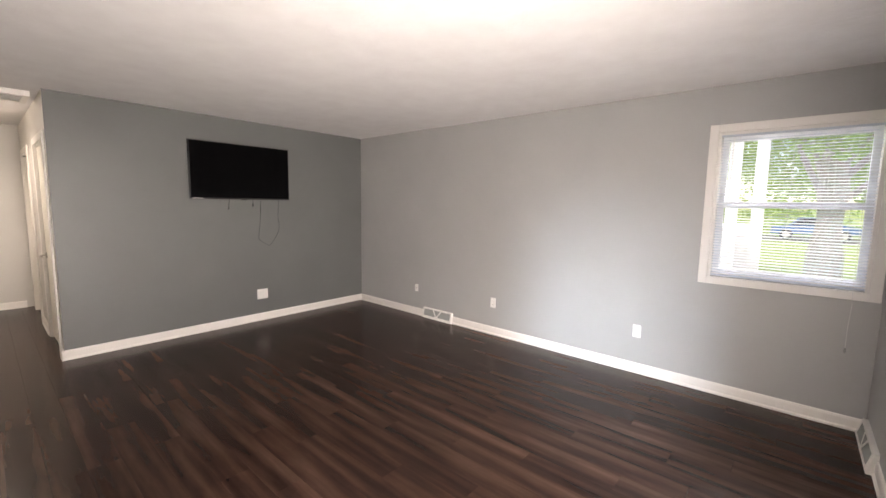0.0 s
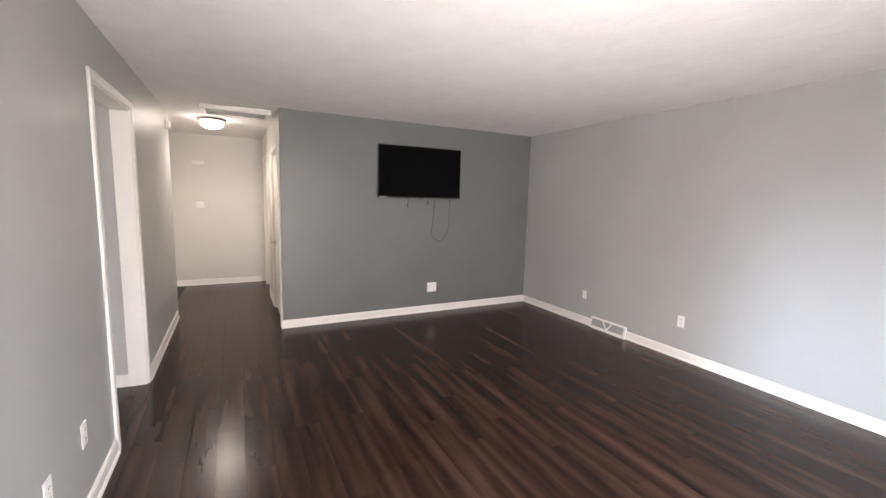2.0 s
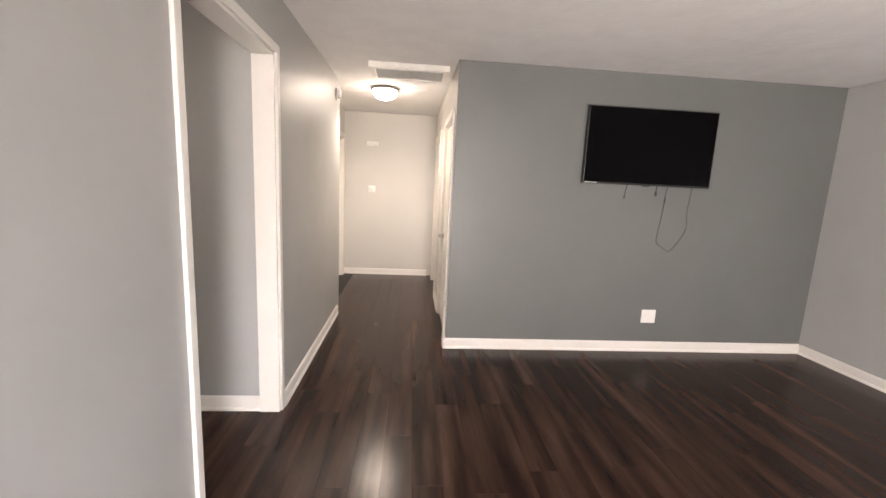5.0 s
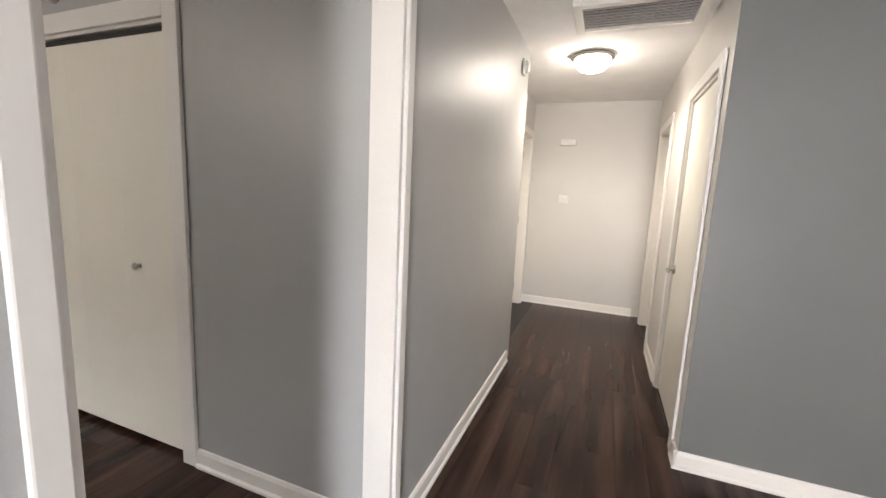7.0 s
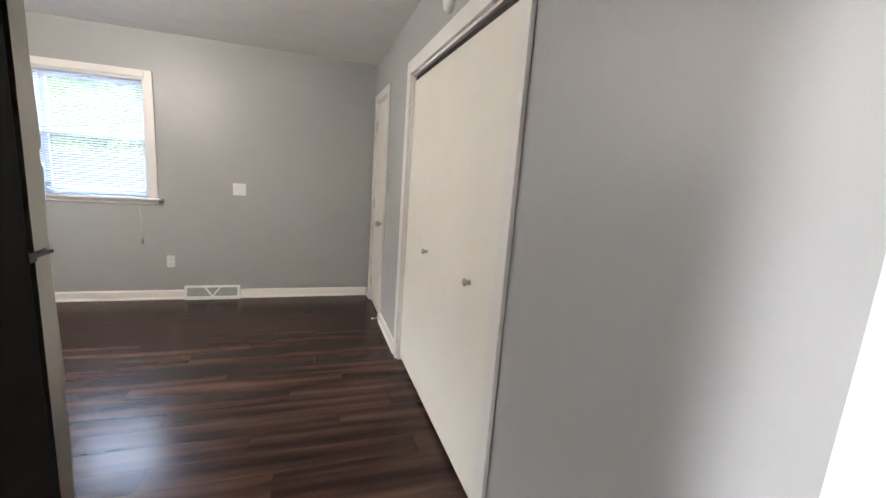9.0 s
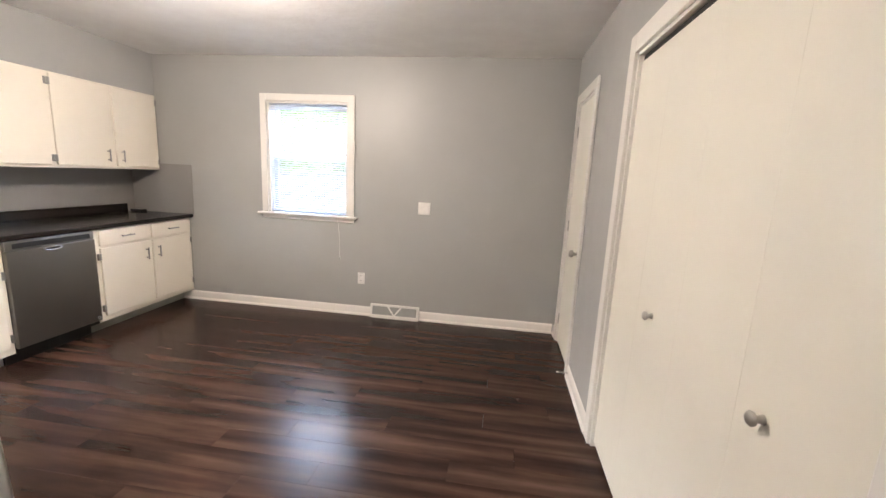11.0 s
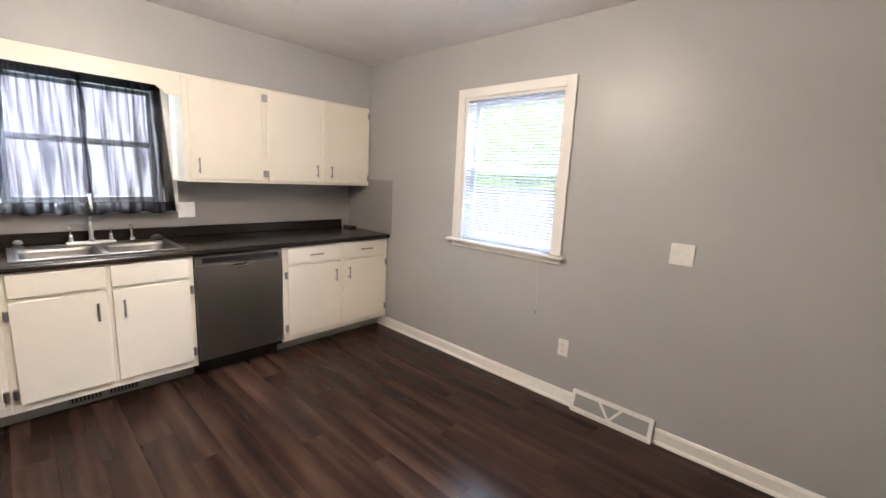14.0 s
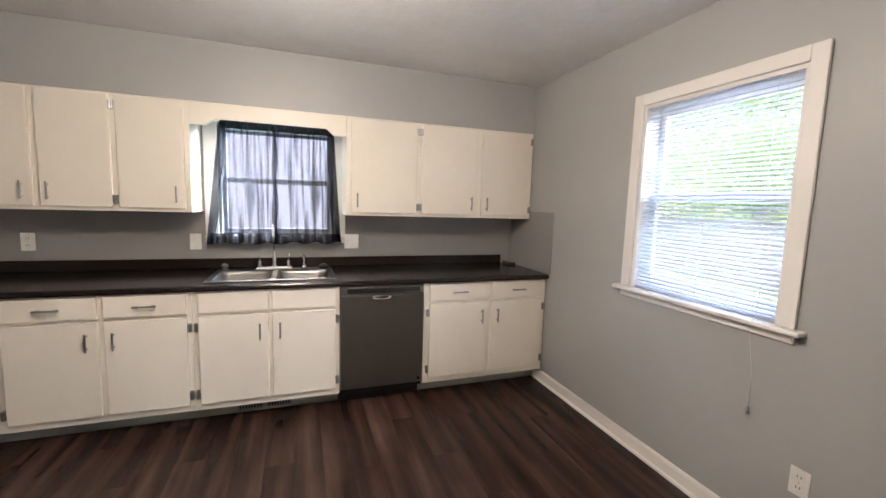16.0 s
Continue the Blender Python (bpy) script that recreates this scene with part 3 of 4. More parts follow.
# bifold closet doors
root = structure("closet_door", (KW, mid(CLOSET), 0), 90, "cream flush bifold closet doors, closed, with two knobs", "closet door")
w = CLOSET[1] - CLOSET[0]
casing_frame(root, -w / 2, w / 2, CLOSET[3], 0.088, 0.020, 0, None, 0.122)
# Near-black colour on the track paints in the shade of the gap above the leaves.
part("track", B(((-w / 2 + 0.017, 0.02, CLOSET[3] - 0.055), (w / 2 - 0.017, 0.06, CLOSET[3] - 0.017)), r=0.002), DUCT, root, "top track coloured black as the shaded gap")
pw = (w - 0.034) / 4
for i in range(4):
    a = -w / 2 + 0.017 + pw * i
    leaf = part("leaf", B(((a + 0.0003, 0.014, 0.030), (a + pw - 0.0003, 0.044, CLOSET[3] - 0.045)), r=0.0004), DOORWHITE, root)
    if i in (1, 3):
        bm = bmesh.new()
        lathe(bm, [(0.0, 0.0), (0.012, 0.0), (0.009, 0.008), (0.008, 0.014), (0.016, 0.020), (0.018, 0.027), (0.012, 0.033), (0, 0.034)], 16)
        bmesh.ops.transform(bm, matrix=Matrix.Translation((-0.208 if i == 1 else 0.472, 0.014, 0.938)) @ Matrix.Rotation(radians(90), 4, "X"), verts=bm.verts)
        part("knob", bm, NICKEL, leaf, "small satin knob", True)

# ---- living room and hall: things ----
tv = thing("television", (TVX, 2.348, 1.515), "flat black television on a wall bracket, switched off", "television", rz=90)
tw, th = 1.135, 0.635
bm = bmesh.new()
cube(bm, (-tw / 2, -0.066, 0), (tw / 2, -0.032, th), 0.006, 2)
part("body", bm, BLACK, tv)
part("rear_housing", B(((-tw * 0.36, -0.034, 0.05), (tw * 0.36, -0.016, th * 0.72)), r=0.012, seg=2), BLACK, tv)
part("screen", B(((-tw / 2 + 0.010, -0.0678, 0.016), (tw / 2 - 0.010, -0.0655, th - 0.010))), SCREEN, tv, "glossy black screen")
part("logo", B(((-tw / 2 + 0.014, -0.0695, 0.005), (-tw / 2 + 0.12, -0.0663, 0.011))), PLATE, tv, "pale maker's bar")
part("sensor", B(((-0.03, -0.062, -0.008), (0.03, -0.042, 0.001)), r=0.002), BLACK, tv)
part("wall_bracket", B(((-0.22, -0.020, 0.12), (0.22, -0.001, 0.42)), r=0.003), BLACK, tv)

power = thing("power_cord", (TVX, 2.68, 1.515), "thin dark power cord looping down from the television", "cable", rz=90)
loop = [(-0.11, -0.03, 0.03), (-0.115, -0.012, -0.06), (-0.118, -0.008, -0.15), (-0.125, -0.007, -0.26), (-0.14, -0.007, -0.38), (-0.148, -0.007, -0.46), (-0.135, -0.007, -0.50), (-0.07, -0.007, -0.545), (-0.022, -0.008, -0.57),
        (0.01, -0.008, -0.545), (0.06, -0.007, -0.48), (0.105, -0.007, -0.40), (0.118, -0.007, -0.32), (0.105, -0.007, -0.22), (0.112, -0.008, -0.10), (0.105, -0.03, 0.03)]


def smooth_line(pts, n=4):
    p = [Vector(q) for q in pts]
    out = []
    for i in range(len(p) - 1):
        a, b, c, d = p[max(i - 1, 0)], p[i], p[i + 1], p[min(i + 2, len(p) - 1)]
        for k in range(n):
            t = k / n
            out.append(0.5 * ((2 * b) + (c - a) * t + (2 * a - 5 * b + 4 * c - d) * t * t + (3 * b - a - 3 * c + d) * t ** 3))
    return out + [p[-1]]


part("cord", tube(bmesh.new(), smooth_line(loop), 0.0030, 7), CORD, power, "", True)
part("ferrite", rod(bmesh.new(), (-0.116, -0.010, -0.10), (-0.118, -0.009, -0.15), 0.007, n=10), CORD, power)
lead = thing("aerial_lead", (TVX, 2.19, 1.515), "short dark aerial lead hanging below the television", "cable", rz=90)
part("cord", tube(bmesh.new(), smooth_line([(0.01, -0.03, 0.03), (0.005, -0.02, -0.02), (0.0, -0.012, -0.09)]), 0.004, 7), CORD, lead)
part("plug", rod(bmesh.new(), (0, -0.012, -0.09), (-0.002, -0.012, -0.118), 0.008, n=10), CORD, lead)
lead = thing("video_lead", (TVX, 2.47, 1.515), "short grey video lead end below the television", "cable", rz=90)
part("plug", B(((-0.010, -0.022, -0.085), (0.010, -0.010, -0.045)), r=0.003), CORD, lead)
part("cord", tube(bmesh.new(), [(0, -0.016, -0.046), (0.0, -0.02, -0.01), (0.01, -0.03, 0.03)], 0.004, 7), CORD, lead)


def outlet(at, rz, label, w=0.07, h=0.115, kind="duplex"):
    root = thing("wall_outlet" if kind != "switch" else "light_switch", (at[0], at[1], at[2]), label, "outlet" if kind != "switch" else "switch", "wall plates", rz)
    part("plate", B(((-w / 2, -0.007, -h / 2), (w / 2, -0.001, h / 2)), r=0.0025, seg=2), PLATE, root)
    if kind == "duplex":
        for z in (-0.022, 0.022):
            s = part("socket", B(((-0.017, -0.0085, z - 0.014), (0.017, -0.0065, z + 0.014)), r=0.002), PLATE, root)
            part("slots", B(((-0.008, -0.0092, z - 0.004), (-0.0055, -0.0083, z + 0.006)), ((0.0055, -0.0092, z - 0.004), (0.008, -0.0083, z + 0.006))), SLOT, s)
        part("screw", rod(bmesh.new(), (0, -0.0065, 0), (0, -0.0082, 0), 0.003, n=8), NICKEL, root)
    elif kind == "switch":
        for x in (-0.023, 0.023):
            s = part("switch_bezel", B(((x - 0.008, -0.0085, -0.014), (x + 0.008, -0.0065, 0.014))), PLATE, root)
            part("toggle", B(((x - 0.004, -0.016, 0.0), (x + 0.004, -0.0065, 0.010)), r=0.001), PLATE, s)
    elif kind == "jack":
        part("jack", rod(bmesh.new(), (0, -0.006, 0), (0, -0.016, 0), 0.006, n=10), NICKEL, root)
    return root


outlet((-4.03, NY, 0.366), 0, "small white cable plate low on the grey wall", 0.06, 0.10, "jack")
outlet((-2.787, NY, 0.373), 0, "white duplex outlet low on the grey wall")
outlet((-1.226, NY, 0.385), 0, "white duplex outlet low on the grey wall near the window")
outlet((TVX, 2.555, 0.335), 90, "square white double outlet plate on the charcoal wall", 0.135, 0.125, "blank")
outlet((-2.729, SY, 0.39), 180, "white duplex outlet low on the wall beside the opening")
outlet((-2.312, SY, 0.385), 180, "white duplex outlet low on the grey wall")
outlet((-2.929, KS, 1.104), 180, "white two-toggle switch plate on the kitchen wall", 0.116, 0.116, "switch")
outlet((-2.321, KS, 0.378), 180, "white duplex outlet under the kitchen window")

sensor = thing("wall_sensor", (-6.04, SY, 2.268), "small white curved sensor high on the hallway wall", "sensor", rz=180)
part("base", B(((-0.033, -0.018, -0.055), (0.033, -0.001, 0.055)), r=0.006, seg=2), PLATE, sensor)
part("lens", lathe(bmesh.new(), [(0, -0.045), (0.024, -0.042), (0.030, -0.03), (0.030, 0.03), (0.024, 0.042), (0, 0.045)], 18, (0, -0.022, 0)), PLATE, sensor, "curved white lens", True)
box = thing("door_chime", (HW, -0.257, 1.985), "white plastic door chime box on the hallway wall", "chime", rz=90)
part("cover", B(((-0.090, -0.045, -0.036), (0.090, -0.004, 0.036)), r=0.006, seg=2), PLATE, box)
part("backplate", B(((-0.082, -0.005, -0.031), (0.082, -0.001, 0.031))), PLATE, box)
box = thing("thermostat", (HW, -0.262, 1.320), "small white thermostat on the hallway wall", "thermostat", rz=90)
part("wall_plate", B(((-0.055, -0.007, -0.048), (0.055, -0.001, 0.048)), r=0.003), PLATE, box)
part("cover", B(((-0.038, -0.028, -0.034), (0.038, -0.007, 0.034)), r=0.006, seg=2), PLATE, box)
part("dial", rod(bmesh.new(), (0, -0.027, 0.005), (0, -0.034, 0.005), 0.018, 0.016, 20), REGISTER, box)


def ceiling_lamp(x, y, label):
    root = thing("ceiling_lamp", (x, y, ZC), label, "ceiling lamp", "ceiling lamps")
    part("ring", lathe(bmesh.new(), [(0, -0.001), (0.140, -0.001), (0.156, -0.010), (0.158, -0.022), (0.146, -0.030), (0, -0.030)], 40), BRONZE, root, "brushed metal ring", True)
    d = part("dome", lathe(bmesh.new(), [(0.132, -0.031), (0.130, -0.056), (0.116, -0.084), (0.088, -0.108), (0.045, -0.122), (0, -0.126)], 40), DOME, root, "lit frosted glass dome", True)
    d.visible_shadow = False
    return root


ceiling_lamp(-6.44, 0.02, "flush ceiling lamp with a lit frosted dome in the hallway")
ceiling_lamp(-2.0, -2.75, "flush ceiling lamp with a lit frosted dome in the kitchen")

vent = thing("return_vent", (-5.655, 0.29, ZC), "white return-air grille in a raised frame on the ceiling", "vent")
vx, vy, vd = 0.215, 0.345, 0.05
part("frame", B(((-vx, -vy, -vd), (vx, -vy + 0.05, -0.001)), ((-vx, vy - 0.05, -vd), (vx, vy, -0.001)), ((-vx, -vy + 0.05, -vd), (-vx + 0.05, vy - 0.05, -0.001)), ((vx - 0.05, -vy + 0.05, -vd), (vx, vy - 0.05, -0.001)), r=0.003), WHITE, vent)
part("backing", B(((-vx + 0.05, -vy + 0.05, -0.012), (vx - 0.05, vy - 0.05, -0.003))), DUCT, vent)
bm = bmesh.new()
cube(bm, (-0.017, -vy + 0.051, -0.0008), (0.017, vy - 0.051, 0.0008))
me = mesh_of("louvre", bm, REGISTER)
for i in range(9):
    o = new("louvre", me)
    o.parent = vent
    o.location = (-vx + 0.068 + i * 0.0368, 0, -0.032)
    o.rotation_euler = (0, radians(38), 0)


def register(at, rz, w, label, h=0.132, front=0.05):
    """A sloping baseboard register: case, two mesh openings divided by a V of bars."""
    root = thing("floor_register", at, label, "register", "baseboard registers", rz)
    k = w / 2
    o = [(-0.001, 0.0), (-front, 0.0), (-front, 0.02), (-front * 0.45, h), (-0.001, h)]
    prof = bmesh.new()
    prism(prof, o, "x", -k, k)
    part("case", prof, REGISTER, root, "white enamelled case")

    def slope(x, s, out):
        """A point on the sloping face: x along, s from 0 at the bottom to 1 at the top, out proud of the face."""
        y = -front + (front * 0.55) * s
        z = 0.02 + (h - 0.02) * s
        n = Vector((0, -(h - 0.02), front * 0.55)).normalized()
        return Vector((x, y, z)) + n * out

    def plate(name, outline, out, thick, material):
        bm = bmesh.new()
        a = [bm.verts.new(slope(x, s, out)) for x, s in outline]
        b = [bm.verts.new(slope(x, s, out + thick)) for x, s in outline]
        bm.faces.new(a[::-1])
        bm.faces.new(b)
        for i in range(len(a)):
            j = (i + 1) % len(a)
            bm.faces.new((a[i], a[j], b[j], b[i]))
        return part(name, bm, material, root)
    i = k - 0.022
    plate("mesh_panel", [(-i, 0.14), (i, 0.14), (i, 0.86), (-i, 0.86)], 0.0015, 0.0015, MESHGREY)
    plate("rim", [(-k, 0.0), (k, 0.0), (k, 0.14), (-k, 0.14)], 0.001, 0.005, REGISTER)
    plate("rim", [(-k, 0.86), (k, 0.86), (k, 1.0), (-k, 1.0)], 0.001, 0.005, REGISTER)
    plate("rim", [(-k, 0.14), (-i, 0.14), (-i, 0.86), (-k, 0.86)], 0.001, 0.005, REGISTER)
    plate("rim", [(i, 0.14), (k, 0.14), (k, 0.86), (i, 0.86)], 0.001, 0.005, REGISTER)
    plate("damper", [(-0.055, 0.86), (0.055, 0.86), (0.0, 0.20)], 0.003, 0.002, MESHGREY)
    plate("bar", [(-0.075, 0.86), (-0.055, 0.86), (0.006, 0.14), (-0.010, 0.14)], 0.003, 0.005, REGISTER)
    plate("bar", [(0.055, 0.86), (0.075, 0.86), (0.012, 0.14), (-0.004, 0.14)], 0.0035, 0.005, REGISTER)
    return root


register((-3.63, NY, 0), 0, 0.49, "white sloping baseboard register under the grey wall")
register((EX, 3.76, 0), -90, 0.52, "white sloping baseboard register in the corner by the window")
register((-2.675, KS, 0), 180, 0.49, "white sloping baseboard register under the kitchen wall")

stop = thing("door_stop", (KW + 0.014, -3.82, 0.05), "small spring door stop on the baseboard", "door stop", rz=90)
bm = bmesh.new()
coil = [(0.006 * math.cos(k * 0.9), -0.004 - 0.0011 * k, 0.006 * math.sin(k * 0.9)) for k in range(56)]
tube(bm, coil, 0.0012, 5)
part("spring", bm, NICKEL, stop)
part("tip", rod(bmesh.new(), (0, -0.064, 0), (0, -0.078, 0), 0.007, n=10), PLATE, stop)
part("foot", rod(bmesh.new(), (0, -0.001, 0), (0, -0.006, 0), 0.009, n=10), NICKEL, stop)

smoke = thing("smoke_detector", (KW, -2.33, 2.232), "round white smoke detector on the wall above the closet", "smoke detector", rz=90)
bm = lathe(bmesh.new(), [(0, 0), (0.064, 0.0), (0.064, 0.012), (0.058, 0.028), (0.04, 0.036), (0, 0.037)], 28)
bmesh.ops.transform(bm, matrix=Matrix.Translation((0, -0.001, 0)) @ Matrix.Rotation(radians(90), 4, "X"), verts=bm.verts)
part("cover", bm, PLATE, smoke, "", True)
part("test_button", rod(bmesh.new(), (0, -0.036, 0.0), (0, -0.041, 0.0), 0.010, n=14), REGISTER, smoke)

# ---- kitchen: things ----
# Cabinets stand with local x along the wall (towards the window wall), local y into the wall.
FACE_U, FACE_B = -0.180, -0.484


def pull(parent, x, y, z, upright, length=0.105):
    """A bar pull on two posts."""
    d = length / 2
    bm = bmesh.new()
    a, b = ((x, y - 0.028, z - d), (x, y - 0.028, z + d)) if upright else ((x - d, y - 0.028, z), (x + d, y - 0.028, z))
    tube(bm, [a, b], 0.0058, 8)
    for s in (-0.7, 0.7):
        p = (x, y, z + s * d) if upright else (x + s * d, y, z)
        rod(bm, p, (p[0], y - 0.026, p[2]), 0.0042, n=8)
    part("pull", bm, PULL, parent, "brushed metal bar pull")


def hinge(parent, x, y, z):
    bm = B(((x - 0.011, y - 0.0235, z - 0.026), (x + 0.011, y - 0.001, z + 0.026)), r=0.002)
    rod(bm, (x, y - 0.024, z - 0.026), (x, y - 0.024, z + 0.026), 0.0045, n=8)
    part("hinge", bm, PULL, parent, "exposed metal hinge")


def front(root, name, x0, x1, z0, z1):
    return part(name, B(((x0, -0.020, z0), (x1, -0.001, z1)), r=0.005, seg=2), CAB, root)


def carcass(root, x0, x1, z0, z1, depth, frame=0.02):
    part("body", B(((x0, 0.0, z0), (x1, depth, z1)), r=0.0015), CAB, root)


def upper(y_left, y_right, doors, label):
    """A wall cabinet unit; doors are (start, end, pull at start or end) along world y, falling."""
    root = thing("wall_cabinet", (FACE_U, y_left, 1.335), label, "cabinet", "wall cabinets", -90)
    carcass(root, 0.0005, y_left - y_right - 0.0005, 0, 0.717, 0.330)
    for a, b, side in doors:
        xa, xb = y_left - a, y_left - b
        d = front(root, "door", xa, xb, 0.022, 0.705)
        px = xa + 0.045 if side < 0 else xb - 0.045
        hx = xb + 0.010 if side < 0 else xa - 0.010
        pull(d, px, -0.020, 0.115, True)
        for z in (0.075, 0.645):
            hinge(d, hx, 0.001, z)
    return root


upper(-0.56, -0.955, [(-0.60, -0.924, -1)], "cream painted wall cabinet with one flat door")
upper(-0.955, -2.168, [(-0.991, -1.357, 1), (-1.388, -1.745, -1), (-1.775, -2.137, 1)], "cream painted wall cabinet with three flat doors and bar pulls")
upper(-3.161, -4.713, [(-3.192, -3.691, -1), (-3.734, -4.193, 1), (-4.240, -4.682, -1)], "cream painted wall cabinet with three flat doors beside the kitchen window")

val = thing("valance_board", (FACE_U, -2.168, 1.90), "cream painted wooden valance board with clipped corners over the sink", "valance", rz=-90)
o = [(0.001, 0.005), (0.09, 0.005), (0.14, 0.05), (0.852, 0.05), (0.902, 0.005), (0.991, 0.005), (0.991, 0.152), (0.001, 0.152)]
part("board", prism(bmesh.new(), o, "y", 0.0, 0.019), CAB, val)
part("top_shelf", B(((0.001, 0.019, 0.135), (0.991, 0.330, 0.152))), CAB, val)


def base_unit(y_left, y_right, doors, drawers, label, hollow=False):
    root = thing("base_cabinet", (FACE_B, y_left, 0), label, "cabinet", "base cabinets", -90)
    w = y_left - y_right
    if hollow:
        part("body", B(((0.0005, 0.0, 0.105), (w - 0.0005, 0.018, 0.867)), ((0.0005, 0.018, 0.105), (0.018, 0.615, 0.867)), ((w - 0.018, 0.018, 0.105), (w - 0.0005, 0.615, 0.867)),
                       ((0.018, 0.018, 0.105), (w - 0.018, 0.615, 0.66))), CAB, root)
    else:
        part("body", B(((0.0005, 0.0, 0.105), (w - 0.0005, 0.615, 0.867)), r=0.0015), CAB, root)
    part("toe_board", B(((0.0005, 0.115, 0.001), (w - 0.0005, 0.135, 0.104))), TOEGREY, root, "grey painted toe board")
    for a, b, side in doors:
        xa, xb = y_left - a, y_left - b
        d = front(root, "door", xa, xb, 0.150, 0.712)
        pull(d, xa + 0.05 if side < 0 else xb - 0.05, -0.020, 0.60, True)
        hx = xb + 0.010 if side < 0 else xa - 0.010
        for z in (0.215, 0.645):
            hinge(d, hx, 0.001, z)
    for a, b, has in drawers:
        d = front(root, "drawer_front", y_left - a, y_left - b, 0.730, 0.858)
        if has:
            pull(d, y_left - (a + b) / 2, -0.020, 0.795, False, 0.115)
    return root


base_unit(-0.56, -1.250, [(-0.60, -0.802, 1), (-0.833, -1.220, -1)], [(-0.60, -0.802, True), (-0.833, -1.220, True)], "cream painted base cabinet with two doors and drawers")
base_unit(-1.250, -2.213, [(-1.312, -1.743, 1), (-1.770, -2.188, -1)], [(-1.312, -1.743, True), (-1.770, -2.188, True)], "cream painted base cabinet with two doors and two drawers")
sink_unit = base_unit(-2.213, -3.088, [(-2.244, -2.642, 1), (-2.662, -3.060, -1)], [(-2.244, -2.642, False), (-2.662, -3.060, False)], "cream painted sink cabinet with two doors and false fronts", True)
for a in (0.22, 0.40):
    g = part("toe_grille", B(((a, 0.108, 0.018), (a + 0.165, 0.1145, 0.088)), r=0.002), MESHGREY, sink_unit, "dark slotted toe-kick grille")
    part("grille_slots", B(*[((a + 0.012 + k * 0.018, 0.1055, 0.026), (a + 0.021 + k * 0.018, 0.1085, 0.080)) for k in range(8)]), SLOT, g)
base_unit(-3.684, -4.713, [(-3.727, -4.193, 1), (-4.224, -4.676, -1)], [(-3.727, -4.193, True), (-4.224, -4.676, True)], "cream painted base cabinet with two doors and drawers in the corner")

# dishwasher
dw = thing("dishwasher", (FACE_B, -3.091, 0), "dark stainless dishwasher with a pocket handle under the counter", "dishwasher", rz=-90)
part("tub", B(((0.003, 0.005, 0.101), (0.588, 0.60, 0.862))), BLACK, dw)
part("door_panel", B(((0.002, -0.028, 0.135), (0.589, 0.004, 0.800)), r=0.006, seg=3), DWSTEEL, dw, "dark brushed steel door")
part("control_strip", B(((0.002, -0.020, 0.803), (0.589, 0.004, 0.860)), r=0.004, seg=2), DWSTEEL, dw)
part("vent_slot", B(((0.045, -0.0225, 0.812), (0.558, -0.0195, 0.846)), r=0.001), BLACK, dw, "black recessed strip")
hb = bmesh.new()
tube(hb, [(0.28 - 0.062 * math.cos(k * math.pi / 12), -0.031 - 0.004 * math.sin(k * math.pi / 12), 0.787 - 0.016 * math.sin(k * math.pi / 12)) for k in range(13)], 0.0065, 8)
tube(hb, [(0.28 - 0.062 * math.cos(k * math.pi / 8), -0.031, 0.787 + 0.006 * math.sin(k * math.pi / 8)) for k in range(9)], 0.004, 8)
part("handle", hb, CHROME, dw, "curved chrome pocket handle", True)
part("handle_pocket", B(((0.232, -0.0295, 0.774), (0.328, -0.0275, 0.793)), r=0.0008), BLACK, dw)
part("badge", rod(bmesh.new(), (0.558, -0.028, 0.165), (0.558, -0.0295, 0.165), 0.012, n=16), CHROME, dw)
part("kick_plate", B(((0.003, 0.095, 0.002), (0.588, 0.11, 0.100))), BLACK, dw)

# counter with a hole for the sink
SX0, SX1, SY0, SY1 = -0.433, 0.067, -3.069, -2.264
top = thing("countertop", (0, 0, 0.868), "dark laminate countertop with a rolled edge and low backsplash", "countertop")
xf, xb, ya, yb, h = -0.508, KE - 0.001, -0.56, KS + 0.006, 0.037
hx0, hx1, hy0, hy1 = SX0 + 0.02, SX1 - 0.02, SY0 + 0.02, SY1 - 0.02
bm = bmesh.new()
cube(bm, (xf, yb, 0), (hx0, ya, h))
cube(bm, (hx1, yb, 0), (xb, ya, h))
cube(bm, (hx0, yb, 0), (hx1, hy0, h))
cube(bm, (hx0, hy1, 0), (hx1, ya, h))
part("slab", bm, COUNTER, top)
bm = bmesh.new()
prism(bm, [(xf - 0.0005, 0.0), (xf - 0.010, 0.003), (xf - 0.014, 0.012), (xf - 0.014, 0.026), (xf - 0.009, 0.035), (xf - 0.0005, h + 0.0005)], "y", yb, ya)
part("rolled_edge", bm, COUNTER, top)
bm = bmesh.new()
prism(bm, [(KE - 0.020, h + 0.0005), (KE - 0.024, h + 0.006), (KE - 0.021, h + 0.055), (KE - 0.021, h + 0.072), (KE - 0.016, h + 0.078), (KE - 0.0015, h + 0.078), (KE - 0.0015, h + 0.0005)], "y", yb + 0.10, ya)
part("backsplash_lip", bm, COUNTER, top)
blk = thing("black_tray", (0.05, -4.665, 0.905), "small flat black object in the counter corner", "tray")
part("dish", B(((-0.055, -0.04, 0.0), (0.075, 0.035, 0.022)), r=0.008, seg=2), BLACK, blk)

panel = thing("splash_panel", (-0.19, KS, 0.906), "grey laminate side splash panel on the kitchen wall", "panel", rz=180)
part("sheet", B(((-0.339, -0.006, 0.0), (0.345, -0.001, 0.495)), r=0.001), SHADED_PANEL, panel)

